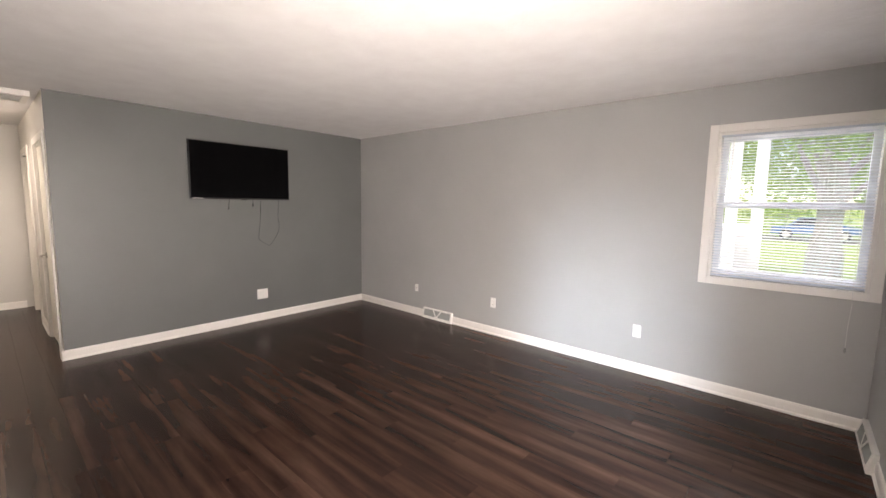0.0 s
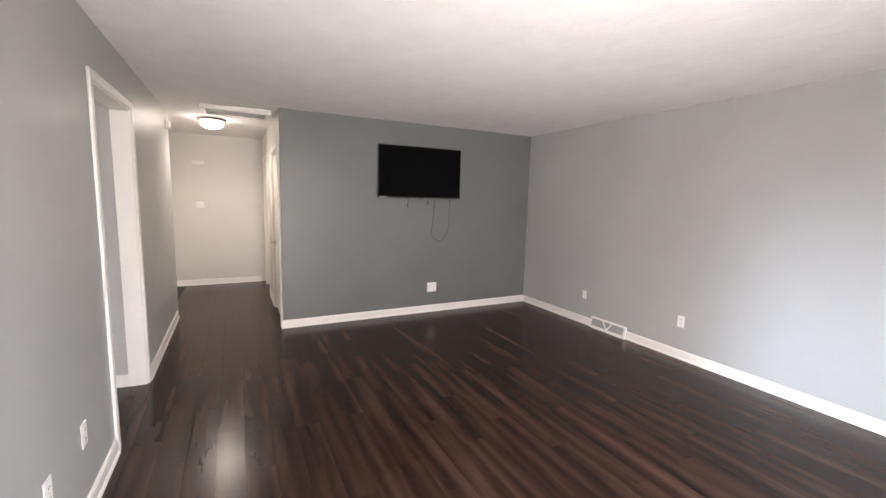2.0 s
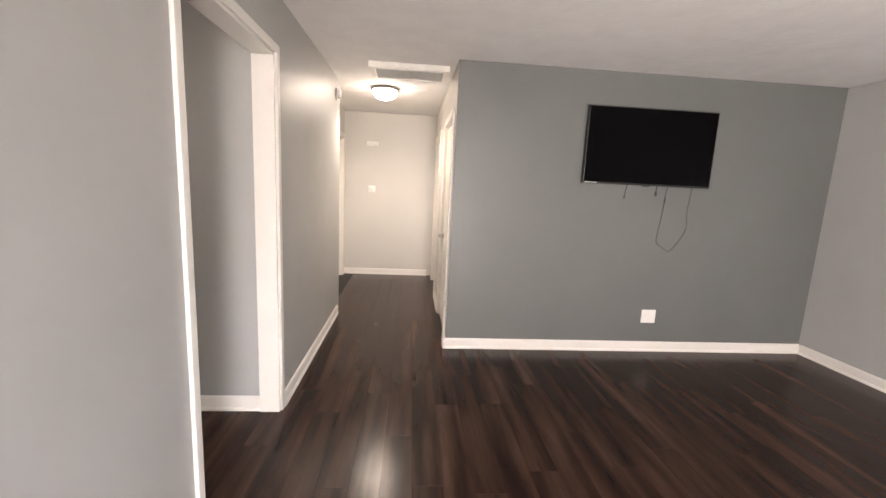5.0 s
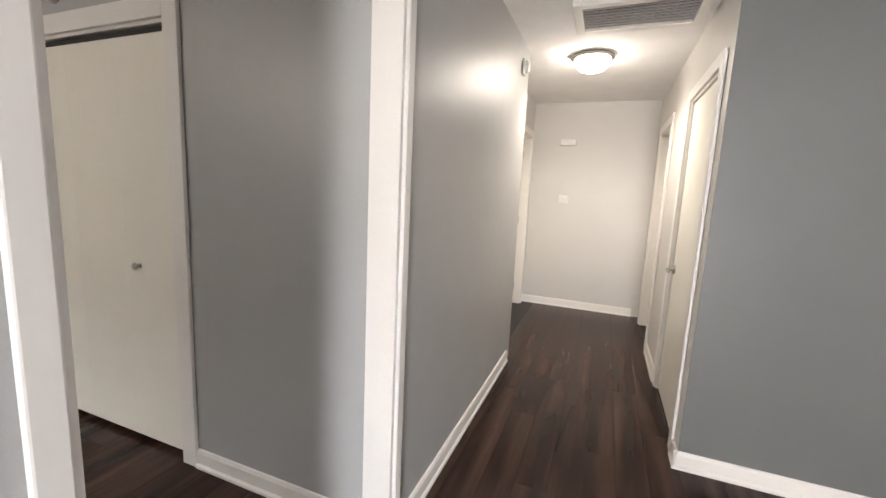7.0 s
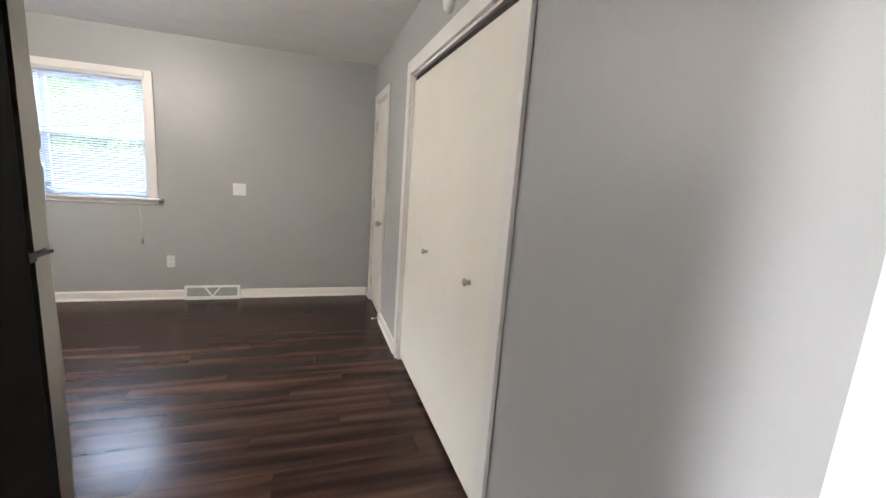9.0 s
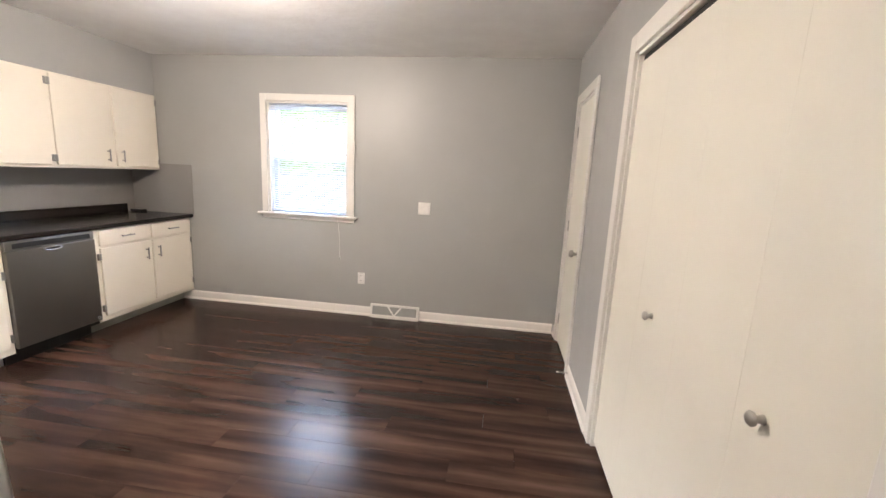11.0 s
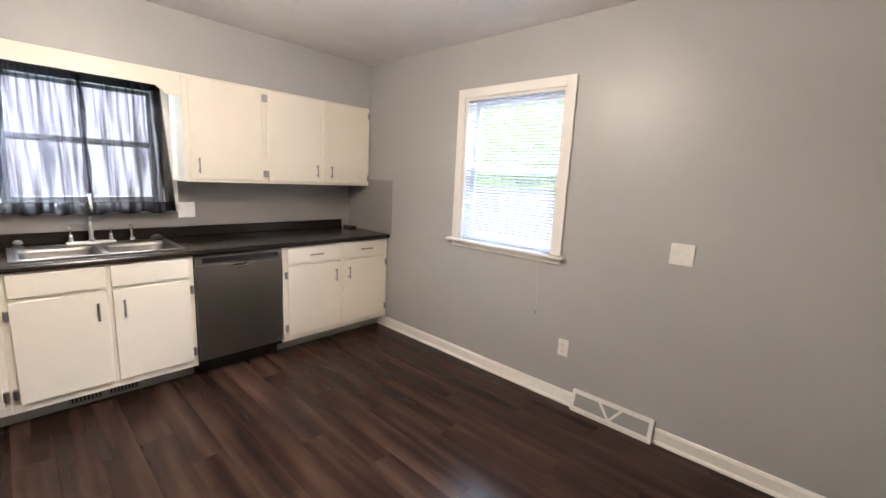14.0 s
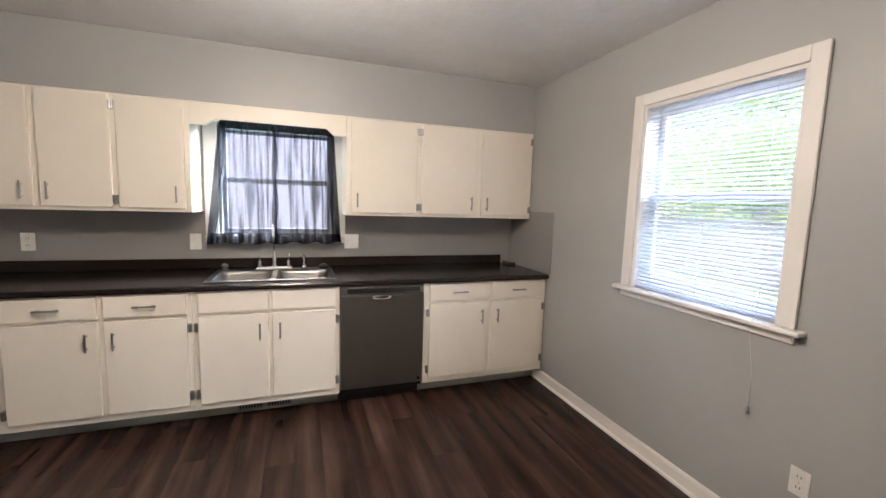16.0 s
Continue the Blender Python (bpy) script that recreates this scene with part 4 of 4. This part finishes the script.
back = thing("back_splash", (KE, 0, 0.983), "grey laminate splash sheet along the wall behind the counter", "panel")
part("sheet", B(((-0.004, KS + 0.008, 0.001), (-0.0005, -3.186, 0.417))), SHADED_PANEL, back)
part("sheet", B(((-0.004, -2.179, 0.001), (-0.0005, KN - 0.03, 0.417))), SHADED_PANEL, back)
part("sheet", B(((-0.004, -3.185, 0.001), (-0.0005, -2.18, 0.112))), SHADED_PANEL, back)

# sink
sink = thing("kitchen_sink", (0, 0, 0.905), "double-bowl stainless steel drop-in kitchen sink", "sink")


def bowl(y0, y1, x0, x1, depth=0.17):
    bm = bmesh.new()
    rings = []
    for k, (inset, z) in enumerate(((0.0, 0.006), (0.006, 0.002), (0.012, -0.02), (0.022, -depth + 0.02), (0.05, -depth))):
        ring = []
        for cx, cy, a0 in ((x1, y1, 0), (x0, y1, 90), (x0, y0, 180), (x1, y0, 270)):
            r = 0.055
            ox = cx - math.copysign(r + inset, cx - (x0 + x1) / 2)
            oy = cy - math.copysign(r + inset, cy - (y0 + y1) / 2)
            for q in range(5):
                an = radians(a0 + q * 22.5)
                ring.append(bm.verts.new((ox + r * math.cos(an), oy + r * math.sin(an), z)))
        rings.append(ring)
    for a, b in zip(rings, rings[1:]):
        for i in range(len(a)):
            j = (i + 1) % len(a)
            bm.faces.new((a[i], a[j], b[j], b[i]))
    bm.faces.new(rings[-1])
    return bm


ym = (SY0 + SY1) / 2
bx0, bx1 = SX0 + 0.035, SX1 - 0.095
rim = B(((SX0, SY0, 0.0005), (bx0 + 0.004, SY1, 0.007)), ((bx1 - 0.004, SY0, 0.0005), (SX1, SY1, 0.007)), ((bx0 + 0.004, SY0, 0.0005), (bx1 - 0.004, SY0 + 0.036, 0.007)),
        ((bx0 + 0.004, SY1 - 0.036, 0.0005), (bx1 - 0.004, SY1, 0.007)), ((bx0 + 0.004, ym - 0.016, 0.0005), (bx1 - 0.004, ym + 0.016, 0.007)), r=0.002)
part("rim", rim, RIMSTEEL, sink, "dull darkened steel rim")
for a, b in ((SY0 + 0.033, ym - 0.013), (ym + 0.013, SY1 - 0.033)):
    w = part("bowl", bowl(a, b, bx0, bx1), STEEL, sink, "", True)
    part("drain", lathe(bmesh.new(), [(0, 0.001), (0.04, 0.001), (0.042, 0.004), (0.03, 0.004), (0.028, 0.002), (0, 0.002)], 20, ((bx0 + bx1) / 2, (a + b) / 2, -0.17)), CHROME, w)

tap = thing("kitchen_faucet", (0.024, -2.652, 0.912), "chrome bridge-style kitchen faucet with two lever handles", "faucet")
part("deck_plate", B(((-0.028, -0.125, 0.0), (0.028, 0.125, 0.016)), r=0.007, seg=3), PLATE, tap, "cream enamelled deck plate", True)
part("spout", tube(bmesh.new(), smooth_line([(0, 0, 0.01), (0, 0, 0.14), (-0.002, 0, 0.25), (-0.02, 0, 0.305), (-0.055, 0, 0.325), (-0.09, 0, 0.305), (-0.108, 0, 0.255), (-0.11, 0, 0.215)]), 0.0105, 12), CHROME, tap, "curved chrome spout", True)
part("collar", lathe(bmesh.new(), [(0, 0.012), (0.022, 0.012), (0.019, 0.03), (0.015, 0.05), (0.0145, 0.12), (0.011, 0.13), (0, 0.131)], 20), CHROME, tap, "", True)
for s in (-1, 1):
    hd = part("handle_base", lathe(bmesh.new(), [(0, 0.012), (0.019, 0.012), (0.016, 0.024), (0.011, 0.045), (0.009, 0.065), (0, 0.068)], 18, (0, s * 0.10, 0)), CHROME, tap, "", True)
    part("lever", tube(bmesh.new(), [(0, s * 0.10, 0.060), (-0.003, s * 0.102, 0.09), (-0.008, s * 0.106, 0.118)], 0.0055, 8), CHROME, hd, "", True)
spray = thing("side_sprayer", (0.024, -2.866, 0.912), "chrome pull-out side sprayer beside the faucet", "sprayer")
part("holder", lathe(bmesh.new(), [(0, 0), (0.022, 0), (0.020, 0.012), (0.014, 0.03), (0, 0.031)], 18), CHROME, spray, "", True)
part("head", tube(bmesh.new(), smooth_line([(0, 0, 0.025), (0, 0, 0.065), (-0.006, 0.004, 0.095), (-0.03, 0.01, 0.11), (-0.05, 0.016, 0.10)]), 0.012, 10), CHROME, spray, "", True)
stop = thing("sink_stopper", (0.027, -2.315, 0.912), "chrome ball-topped strainer standing on the sink edge", "stopper")
part("base", lathe(bmesh.new(), [(0, 0), (0.030, 0), (0.028, 0.008), (0.012, 0.012), (0.010, 0.018), (0, 0.019)], 18), PULL, stop, "", True)
part("ball", lathe(bmesh.new(), [(0, 0.012), (0.017, 0.017), (0.024, 0.030), (0.017, 0.043), (0, 0.049)], 18), PULL, stop, "", True)
cap = thing("rubber_drain_cap", (0.027, -3.008, 0.912), "small black rubber drain cap on the sink edge", "drain cap")
part("cap", lathe(bmesh.new(), [(0, 0), (0.040, 0), (0.042, 0.010), (0.030, 0.026), (0.014, 0.036), (0, 0.037)], 18), RUBBER, cap, "", True)

for y in (-1.149, -2.112, -3.238):
    outlet((KE - 0.0045, y, 1.11), -90, "white outlet plate on the wall behind the counter", 0.115 if y < -3 else 0.075, 0.118, "duplex" if y > -2 else "blank")


# curtains over the sink window
def curtain(y0, y1, z0, z1, label, seed, outer, inner, taper):
    """One sheer panel, gathered: a wavy sheet with a doubled heading and hem."""
    root = thing("sheer_curtain", (KE - 0.085, y0, 0), label, "curtain", "sink curtains", -90)
    rng = random.Random(seed)
    w = y0 - y1
    folds = [(rng.uniform(0, w), rng.uniform(0.010, 0.030), rng.uniform(0.6, 1.6)) for _ in range(13)]

    def depth(x, s):
        d = 0.0
        for c, width, amp in folds:
            d += amp * 0.020 * math.exp(-((x - c - 0.05 * (s - 0.5) * (c / w - 0.5)) / width) ** 2) * (0.55 + 0.45 * s)
        return -d + 0.006 * math.sin(x * 90)

    def drawn_in(x, s):
        """The panel hangs narrower at its heading than at its hem."""
        return x + (1 - s) * (taper[0] * (1 - x / w) - taper[1] * x / w)

    def sheet(za, zb, push, rows, flare):
        bm = bmesh.new()
        n = 110
        g = []
        for j in range(rows + 1):
            z = za + (zb - za) * j / rows
            s = (z1 - z) / (z1 - z0)
            line = []
            for i in range(n + 1):
                x = w * i / n
                spread = (x - w / 2) * (1 + flare * s * s * s)
                line.append(bm.verts.new((drawn_in(w / 2 + spread, s), depth(x, s) - push, z + (0.008 * math.sin(x * 40 + seed) if j == 0 and flare > 0 and za == z0 else 0))))
            g.append(line)
        for a, b in zip(g, g[1:]):
            for i in range(n):
                bm.faces.new((a[i], a[i + 1], b[i + 1], b[i]))
        return bm
    part("voile", sheet(z0, z1, 0.0, 16, 0.03), SHEER, root, "see-through black voile", True)
    part("heading", sheet(z1 - 0.055, z1 + 0.012, 0.003, 2, 0.03), HEM, root, "doubled black heading", True)
    part("hem", sheet(z0, z0 + 0.075, 0.003, 2, 0.03), HEM, root, "doubled black hem", True)
    for xa, xb in ((0.0, outer), (w - inner, w)):
        bm = bmesh.new()
        rows = []
        for j in range(13):
            z = z0 + 0.02 + (z1 - z0 - 0.04) * j / 12
            wob = 0.006 * math.sin(j * 1.3 + seed)
            rows.append([bm.verts.new((drawn_in(xa + (xb - xa + (wob if xa == 0 else 0)) * i / 14 - (wob if xa > 0 and i == 0 else 0), (z1 - z) / (z1 - z0)), -0.036 - 0.010 * math.sin(i * 1.9 + j * 0.15), z)) for i in range(15)])
        for a, b in zip(rows, rows[1:]):
            for i in range(14):
                bm.faces.new((a[i], a[i + 1], b[i + 1], b[i]))
        part("bunched_edge", bm, BUNCH, root, "dense bunched black voile", True)
    return root


curtain(-2.203, -2.672, 1.105, 1.985, "sheer black gathered curtain panel over the sink", 4, 0.06, 0.03, (0.10, 0.0))
curtain(-2.662, -3.141, 1.105, 1.985, "sheer black gathered curtain panel over the sink", 9, 0.02, 0.065, (0.0, 0.055))
bar = thing("curtain_rod", (KE - 0.072, -2.290, 1.965), "slim black curtain rod over the sink window", "curtain rod", rz=-90)
part("rod", rod(bmesh.new(), (0, 0, 0), (0.812, 0, 0), 0.006, n=10), BLACK, bar)
for x in (0.004, 0.808):
    part("bracket", B(((x - 0.004, 0.0, -0.01), (x + 0.004, 0.053, 0.01))), BLACK, bar)

# refrigerator
fr = thing("refrigerator", (-3.07, KN - 0.04, 0), "top-freezer refrigerator with stainless doors and black sides", "refrigerator")
FW, FD, FH = 0.76, 0.64, 1.72
part("cabinet", B(((0.0, -FD, 0.03), (FW, 0.0, FH)), r=0.006, seg=2), FRIDGEBLACK, fr, "black textured cabinet")
part("gasket", B(((0.012, -FD - 0.012, 0.10), (FW - 0.012, -FD + 0.002, FH - 0.02))), BLACK, fr)
for n, z0, z1 in (("fridge_door", 0.085, 1.173), ("freezer_door", 1.187, FH + 0.005)):
    bm = bmesh.new()
    o = [(0.0, -FD - 0.012), (FW, -FD - 0.012), (FW, -FD - 0.060), (FW - 0.012, -FD - 0.072), (FW * 0.75, -FD - 0.082), (FW * 0.5, -FD - 0.086), (FW * 0.25, -FD - 0.082), (0.012, -FD - 0.072), (0.0, -FD - 0.060)]
    prism(bm, o, "z", z0, z1)
    d = part(n, bm, FRIDGESTEEL, fr, "brushed stainless door")
    za, zb = (0.58, 1.165) if n == "fridge_door" else (1.195, 1.58)
    hb = tube(bmesh.new(), smooth_line([(0.022, -FD - 0.068, za), (0.022, -FD - 0.086, za + 0.03), (0.022, -FD - 0.096, (za + zb) / 2), (0.022, -FD - 0.086, zb - 0.03), (0.022, -FD - 0.068, zb)]), 0.008, 10)
    part("handle", hb, FRIDGESTEEL, d, "", True)
hg = B(((-0.003, -FD - 0.070, 1.174), (0.05, -FD + 0.0, 1.181)), ((-0.004, -FD - 0.012, 1.168), (-0.001, -FD + 0.012, 1.187)), r=0.001)
rod(hg, (0.022, -FD - 0.066, 1.172), (0.022, -FD - 0.066, 1.188), 0.012, n=12)
part("middle_hinge", hg, BLACK, fr, "dark metal middle hinge")
part("top_hinge", B(((0.01, -FD - 0.05, FH + 0.006), (0.07, -FD + 0.05, FH + 0.020)), r=0.003), FRIDGEBLACK, fr)
part("kick_grille", B(((0.02, -FD - 0.03, 0.02), (FW - 0.02, -FD + 0.01, 0.08)), r=0.003), BLACK, fr)
for x in (0.06, FW - 0.06):
    for y in (-0.06, -FD + 0.06):
        part("foot", rod(bmesh.new(), (x, y, 0.0), (x, y, 0.031), 0.018, n=10), BLACK, fr)

# ---- outside the windows ----
GZ = -0.35
bm = bmesh.new()
bmesh.ops.create_grid(bm, x_segments=8, y_segments=8, size=900, matrix=Matrix.Translation((0, 0, GZ)))
tagged(new("ground", mesh_of("ground", bm, GRASS)), "green lawn around the house", "ground", kind="structure")
setting("patio", B(((-5.5, -11.5, GZ), (1.5, KS - 0.2, GZ + 0.05))), CONCRETE, "pale concrete patio behind the kitchen", "patio")
setting("road", B(((-60, 30.5, GZ - 0.04), (60, 36.5, GZ + 0.012))), ASPHALT, "grey asphalt road beyond the lawn", "road")
setting("porch_floor", B(((-3.2, NY + 0.2, GZ), (0.9, 6.2, -0.06))), CONCRETE, "concrete porch floor outside the window", "porch")
setting("eave", B(((-5.9, NY + 0.141, 2.50), (0.9, NY + 1.04, 2.62))), SIDING, "white boxed eave along the front of the house", "eave")


def porch_post(x, y):
    root = thing("porch_post", (x, y, -0.06), "square white porch post", "post", "porch posts")
    part("shaft", B(((-0.055, -0.055, 0.12), (0.055, 0.055, 2.40)), r=0.006), SIDING, root)
    part("plinth", B(((-0.075, -0.075, 0.0), (0.075, 0.075, 0.12)), r=0.006), SIDING, root)
    part("capital", B(((-0.075, -0.075, 2.40), (0.075, 0.075, 2.50)), r=0.006), SIDING, root)


porch_post(-0.56, 5.95)
porch_post(-0.80, 5.95)
low = thing("porch_wall", (-1.35, 6.04, -0.06), "low white boarded porch wall", "porch wall")
for k in range(9):
    part("board", B(((-0.65, -0.02, 0.002 + k * 0.155), (0.76, 0.02, 0.150 + k * 0.155)), r=0.004), SIDING, low)


def leaf_mesh(name, centres, radii, count, size, seed):
    rng = np.random.default_rng(seed)
    pick = rng.integers(0, len(centres), count)
    c = np.array(centres)[pick]
    r = np.array(radii)[pick]
    d = rng.normal(size=(count, 3))
    d /= np.linalg.norm(d, axis=1)[:, None]
    p = c + d * (r * rng.uniform(0.45, 1.0, count) ** 0.6)[:, None]
    a = rng.normal(size=(count, 3))
    a /= np.linalg.norm(a, axis=1)[:, None]
    b = np.cross(a, rng.normal(size=(count, 3)))
    b /= np.linalg.norm(b, axis=1)[:, None]
    s = (size * rng.uniform(0.6, 1.4, count))[:, None]
    v = np.stack([p - a * s, p + b * s * 0.45, p + a * s, p - b * s * 0.45], 1).reshape(-1, 3)
    me = bpy.data.meshes.new(name)
    me.from_pydata(v.tolist(), [], np.arange(count * 4).reshape(-1, 4).tolist())
    me.materials.append(LEAF)
    return me


def tree(x, y, trunk, clear, spread, label, count, seed, size=0.11):
    rng = random.Random(seed)
    root = thing("tree", (x, y, GZ), label, "tree", "yard trees")
    bm = bmesh.new()
    tips = []
    tube(bm, [(0, 0, -0.05), (0.02, 0.0, clear * 0.5), (0.05, 0.03, clear), (0.0, 0.05, clear + spread * 0.8)], trunk, 12)
    for v in bm.verts:
        k = 1.25 - 0.75 * max(0.0, min(1.0, v.co.z / (clear + spread)))
        v.co.x, v.co.y = v.co.x * k, v.co.y * k
    for i in range(9):
        an = i * 2.4 + rng.uniform(-0.3, 0.3)
        z = clear * rng.uniform(0.85, 1.25)
        r = spread * rng.uniform(0.55, 1.0)
        tip = (r * math.cos(an), r * math.sin(an), z + spread * rng.uniform(0.25, 1.1))
        tube(bm, [(0.02, 0.02, z), (tip[0] * 0.5, tip[1] * 0.5, (z + tip[2]) / 2 + 0.1), tip], trunk * 0.22, 6)
        tips.append(tip)
    tips.append((0, 0, clear + spread * 1.5))
    part("trunk", bm, BARK, root)
    crown = new("crown", leaf_mesh("crown", tips, [spread * rng.uniform(0.42, 0.7) for _ in tips], count, size, seed))
    crown.parent = root


tree(0.16, 10.2, 0.24, 2.1, 2.6, "mature leafy tree with a thick grey trunk on the lawn", 30000, 3, 0.075)
tree(3.6, 13.5, 0.18, 2.2, 2.4, "leafy green tree on the front lawn", 10000, 5, 0.065)
tree(-3.2, 15.0, 0.2, 2.3, 2.6, "leafy green tree on the front lawn", 10000, 6, 0.07)
tree(-1.4, -17.0, 0.2, 2.0, 2.8, "leafy green tree behind the back fence", 12000, 7, 0.07)
tree(2.6, -16.2, 0.2, 1.8, 2.8, "leafy green tree behind the back fence", 12000, 8, 0.07)
tree(6.5, -18.0, 0.2, 1.8, 3.0, "leafy green tree behind the back fence", 12000, 9, 0.075)
tree(-5.5, -18.5, 0.2, 1.8, 3.0, "leafy green tree behind the back fence", 12000, 10, 0.075)
pts = [(-40 + 5.2 * k, 40 + 4 * math.sin(k * 1.7), 2.5 + 1.6 * math.sin(k * 2.3)) for k in range(16)] + [(-40 + 5.2 * k, -34 + 3 * math.sin(k * 1.3), 3.0 + 1.6 * math.sin(k * 1.9)) for k in range(16)]
woods = new("far_woods", leaf_mesh("far_woods", pts, [4.2] * len(pts), 40000, 0.22, 12))
tagged(woods, "distant green trees along the edge of the lots", "trees", kind="stuff")

fence = thing("back_fence", (-16.0, -13.2, GZ), "pale painted board fence behind the patio", "fence")
first = None
for k in range(190):
    if first is None:
        first = part("fence_board", B(((0, 0, 0.03), (0.135, 0.02, 1.62)), r=0.002), FENCEWOOD, fence)
    else:
        again(first, "fence_board", (k * 0.145, 0, 0), fence)
for z in (0.35, 1.25):
    part("rail", B(((0, -0.04, z), (27.5, -0.001, z + 0.09))), FENCEWOOD, fence)

shed = thing("neighbour_house", (7.0, -3.0, GZ), "pale blue sided house beyond the sink window", "house")
part("wall", B(((0, -9, 0), (6, 7, 5.2))), BLUESIDING, shed)
me = mesh_of("siding_board", prism(bmesh.new(), [(-0.0045, 0.0), (-0.002, 0.0), (-0.002, 0.1948), (-0.0035, 0.1948)], "y", -9.0, 7.0), BLUESIDING)
for k in range(26):
    o = new("siding_board", me)
    o.parent = shed
    o.location = (0, 0, k * 0.195)
part("roof", prism(bmesh.new(), [(-0.5, 5.2), (3.0, 6.8), (6.5, 5.2)], "y", -9.4, 7.4), ROOFING, shed)

car = thing("parked_car", (0.5, 33.0, GZ + 0.012), "small blue car parked on the far road", "car")
o = [(-2.0, 0.35), (-1.95, 0.75), (-1.2, 0.85), (-0.7, 1.35), (0.7, 1.38), (1.3, 0.9), (1.95, 0.8), (2.0, 0.4)]
bm = prism(bmesh.new(), o, "y", -0.8, 0.8)
part("body", bm, CARBLUE, car)
part("window_band", prism(bmesh.new(), [(-1.05, 0.88), (-0.66, 1.29), (0.66, 1.31), (1.12, 0.92)], "y", -0.81, 0.81), SCREEN, car)
for x in (-1.25, 1.25):
    for y in (-0.82, 0.66):
        w = part("wheel", rod(bmesh.new(), (x, y, 0.32), (x, y + 0.16, 0.32), 0.32, n=20), RUBBER, car)
        part("rim", rod(bmesh.new(), (x, y - 0.005, 0.32), (x, y + 0.165, 0.32), 0.19, n=16), NICKEL, w)

# ---- floor planks ----
floor = structure("floor", (0, 0, 0), 0, "dark brown wood-look plank flooring throughout", "floor")
PW, PL, GAP = 0.152, 1.22, 0.0004
plank_cache = {}


def plank_mesh(length, width):
    key = (round(length, 2), round(width, 3))
    if key not in plank_cache:
        bm = bmesh.new()
        l, w, e = length / 2 - GAP / 2, width / 2 - GAP / 2, 0.0005
        low = [bm.verts.new((x, y, -0.011)) for x, y in ((-l, -w), (l, -w), (l, w), (-l, w))]
        side = [bm.verts.new((x, y, -0.0011)) for x, y in ((-l, -w), (l, -w), (l, w), (-l, w))]
        top = [bm.verts.new((x, y, 0.0)) for x, y in ((-l + e, -w + e), (l - e, -w + e), (l - e, w - e), (-l + e, w - e))]
        bm.faces.new(top)
        for i in range(4):
            j = (i + 1) % 4
            bm.faces.new((low[i], low[j], side[j], side[i]))
            bm.faces.new((side[i], side[j], top[j], top[i]))
        plank_cache[key] = mesh_of("plank", bm, PLANK)
    return plank_cache[key]


rng = random.Random(21)
y = KS - 0.05
row = 0
while y < NY + 0.05:
    mid_y = y + PW / 2
    if mid_y < KN - 0.02:
        lo, hi = -4.60, KE + 0.02
    elif mid_y < SY + 0.1:
        lo, hi = HW - 0.02, EX + 0.02
    elif mid_y < HN + 0.08:
        lo, hi = HW - 0.02, EX + 0.02
    else:
        lo, hi = TVX - 0.03, EX + 0.02
    x = lo
    cut = lo + PL * ((row * 0.37 + rng.uniform(0, 0.2)) % 1.0) + 0.12
    while x < hi - 0.001:
        end = min(cut, hi)
        if hi - end < 0.1:
            end = hi
        o = new("plank", plank_mesh(round(end - x, 2), PW))
        o.parent = floor
        o.location = ((x + end) / 2, mid_y, 0.0)
        x, cut = end, end + PL
    y += PW
    row += 1
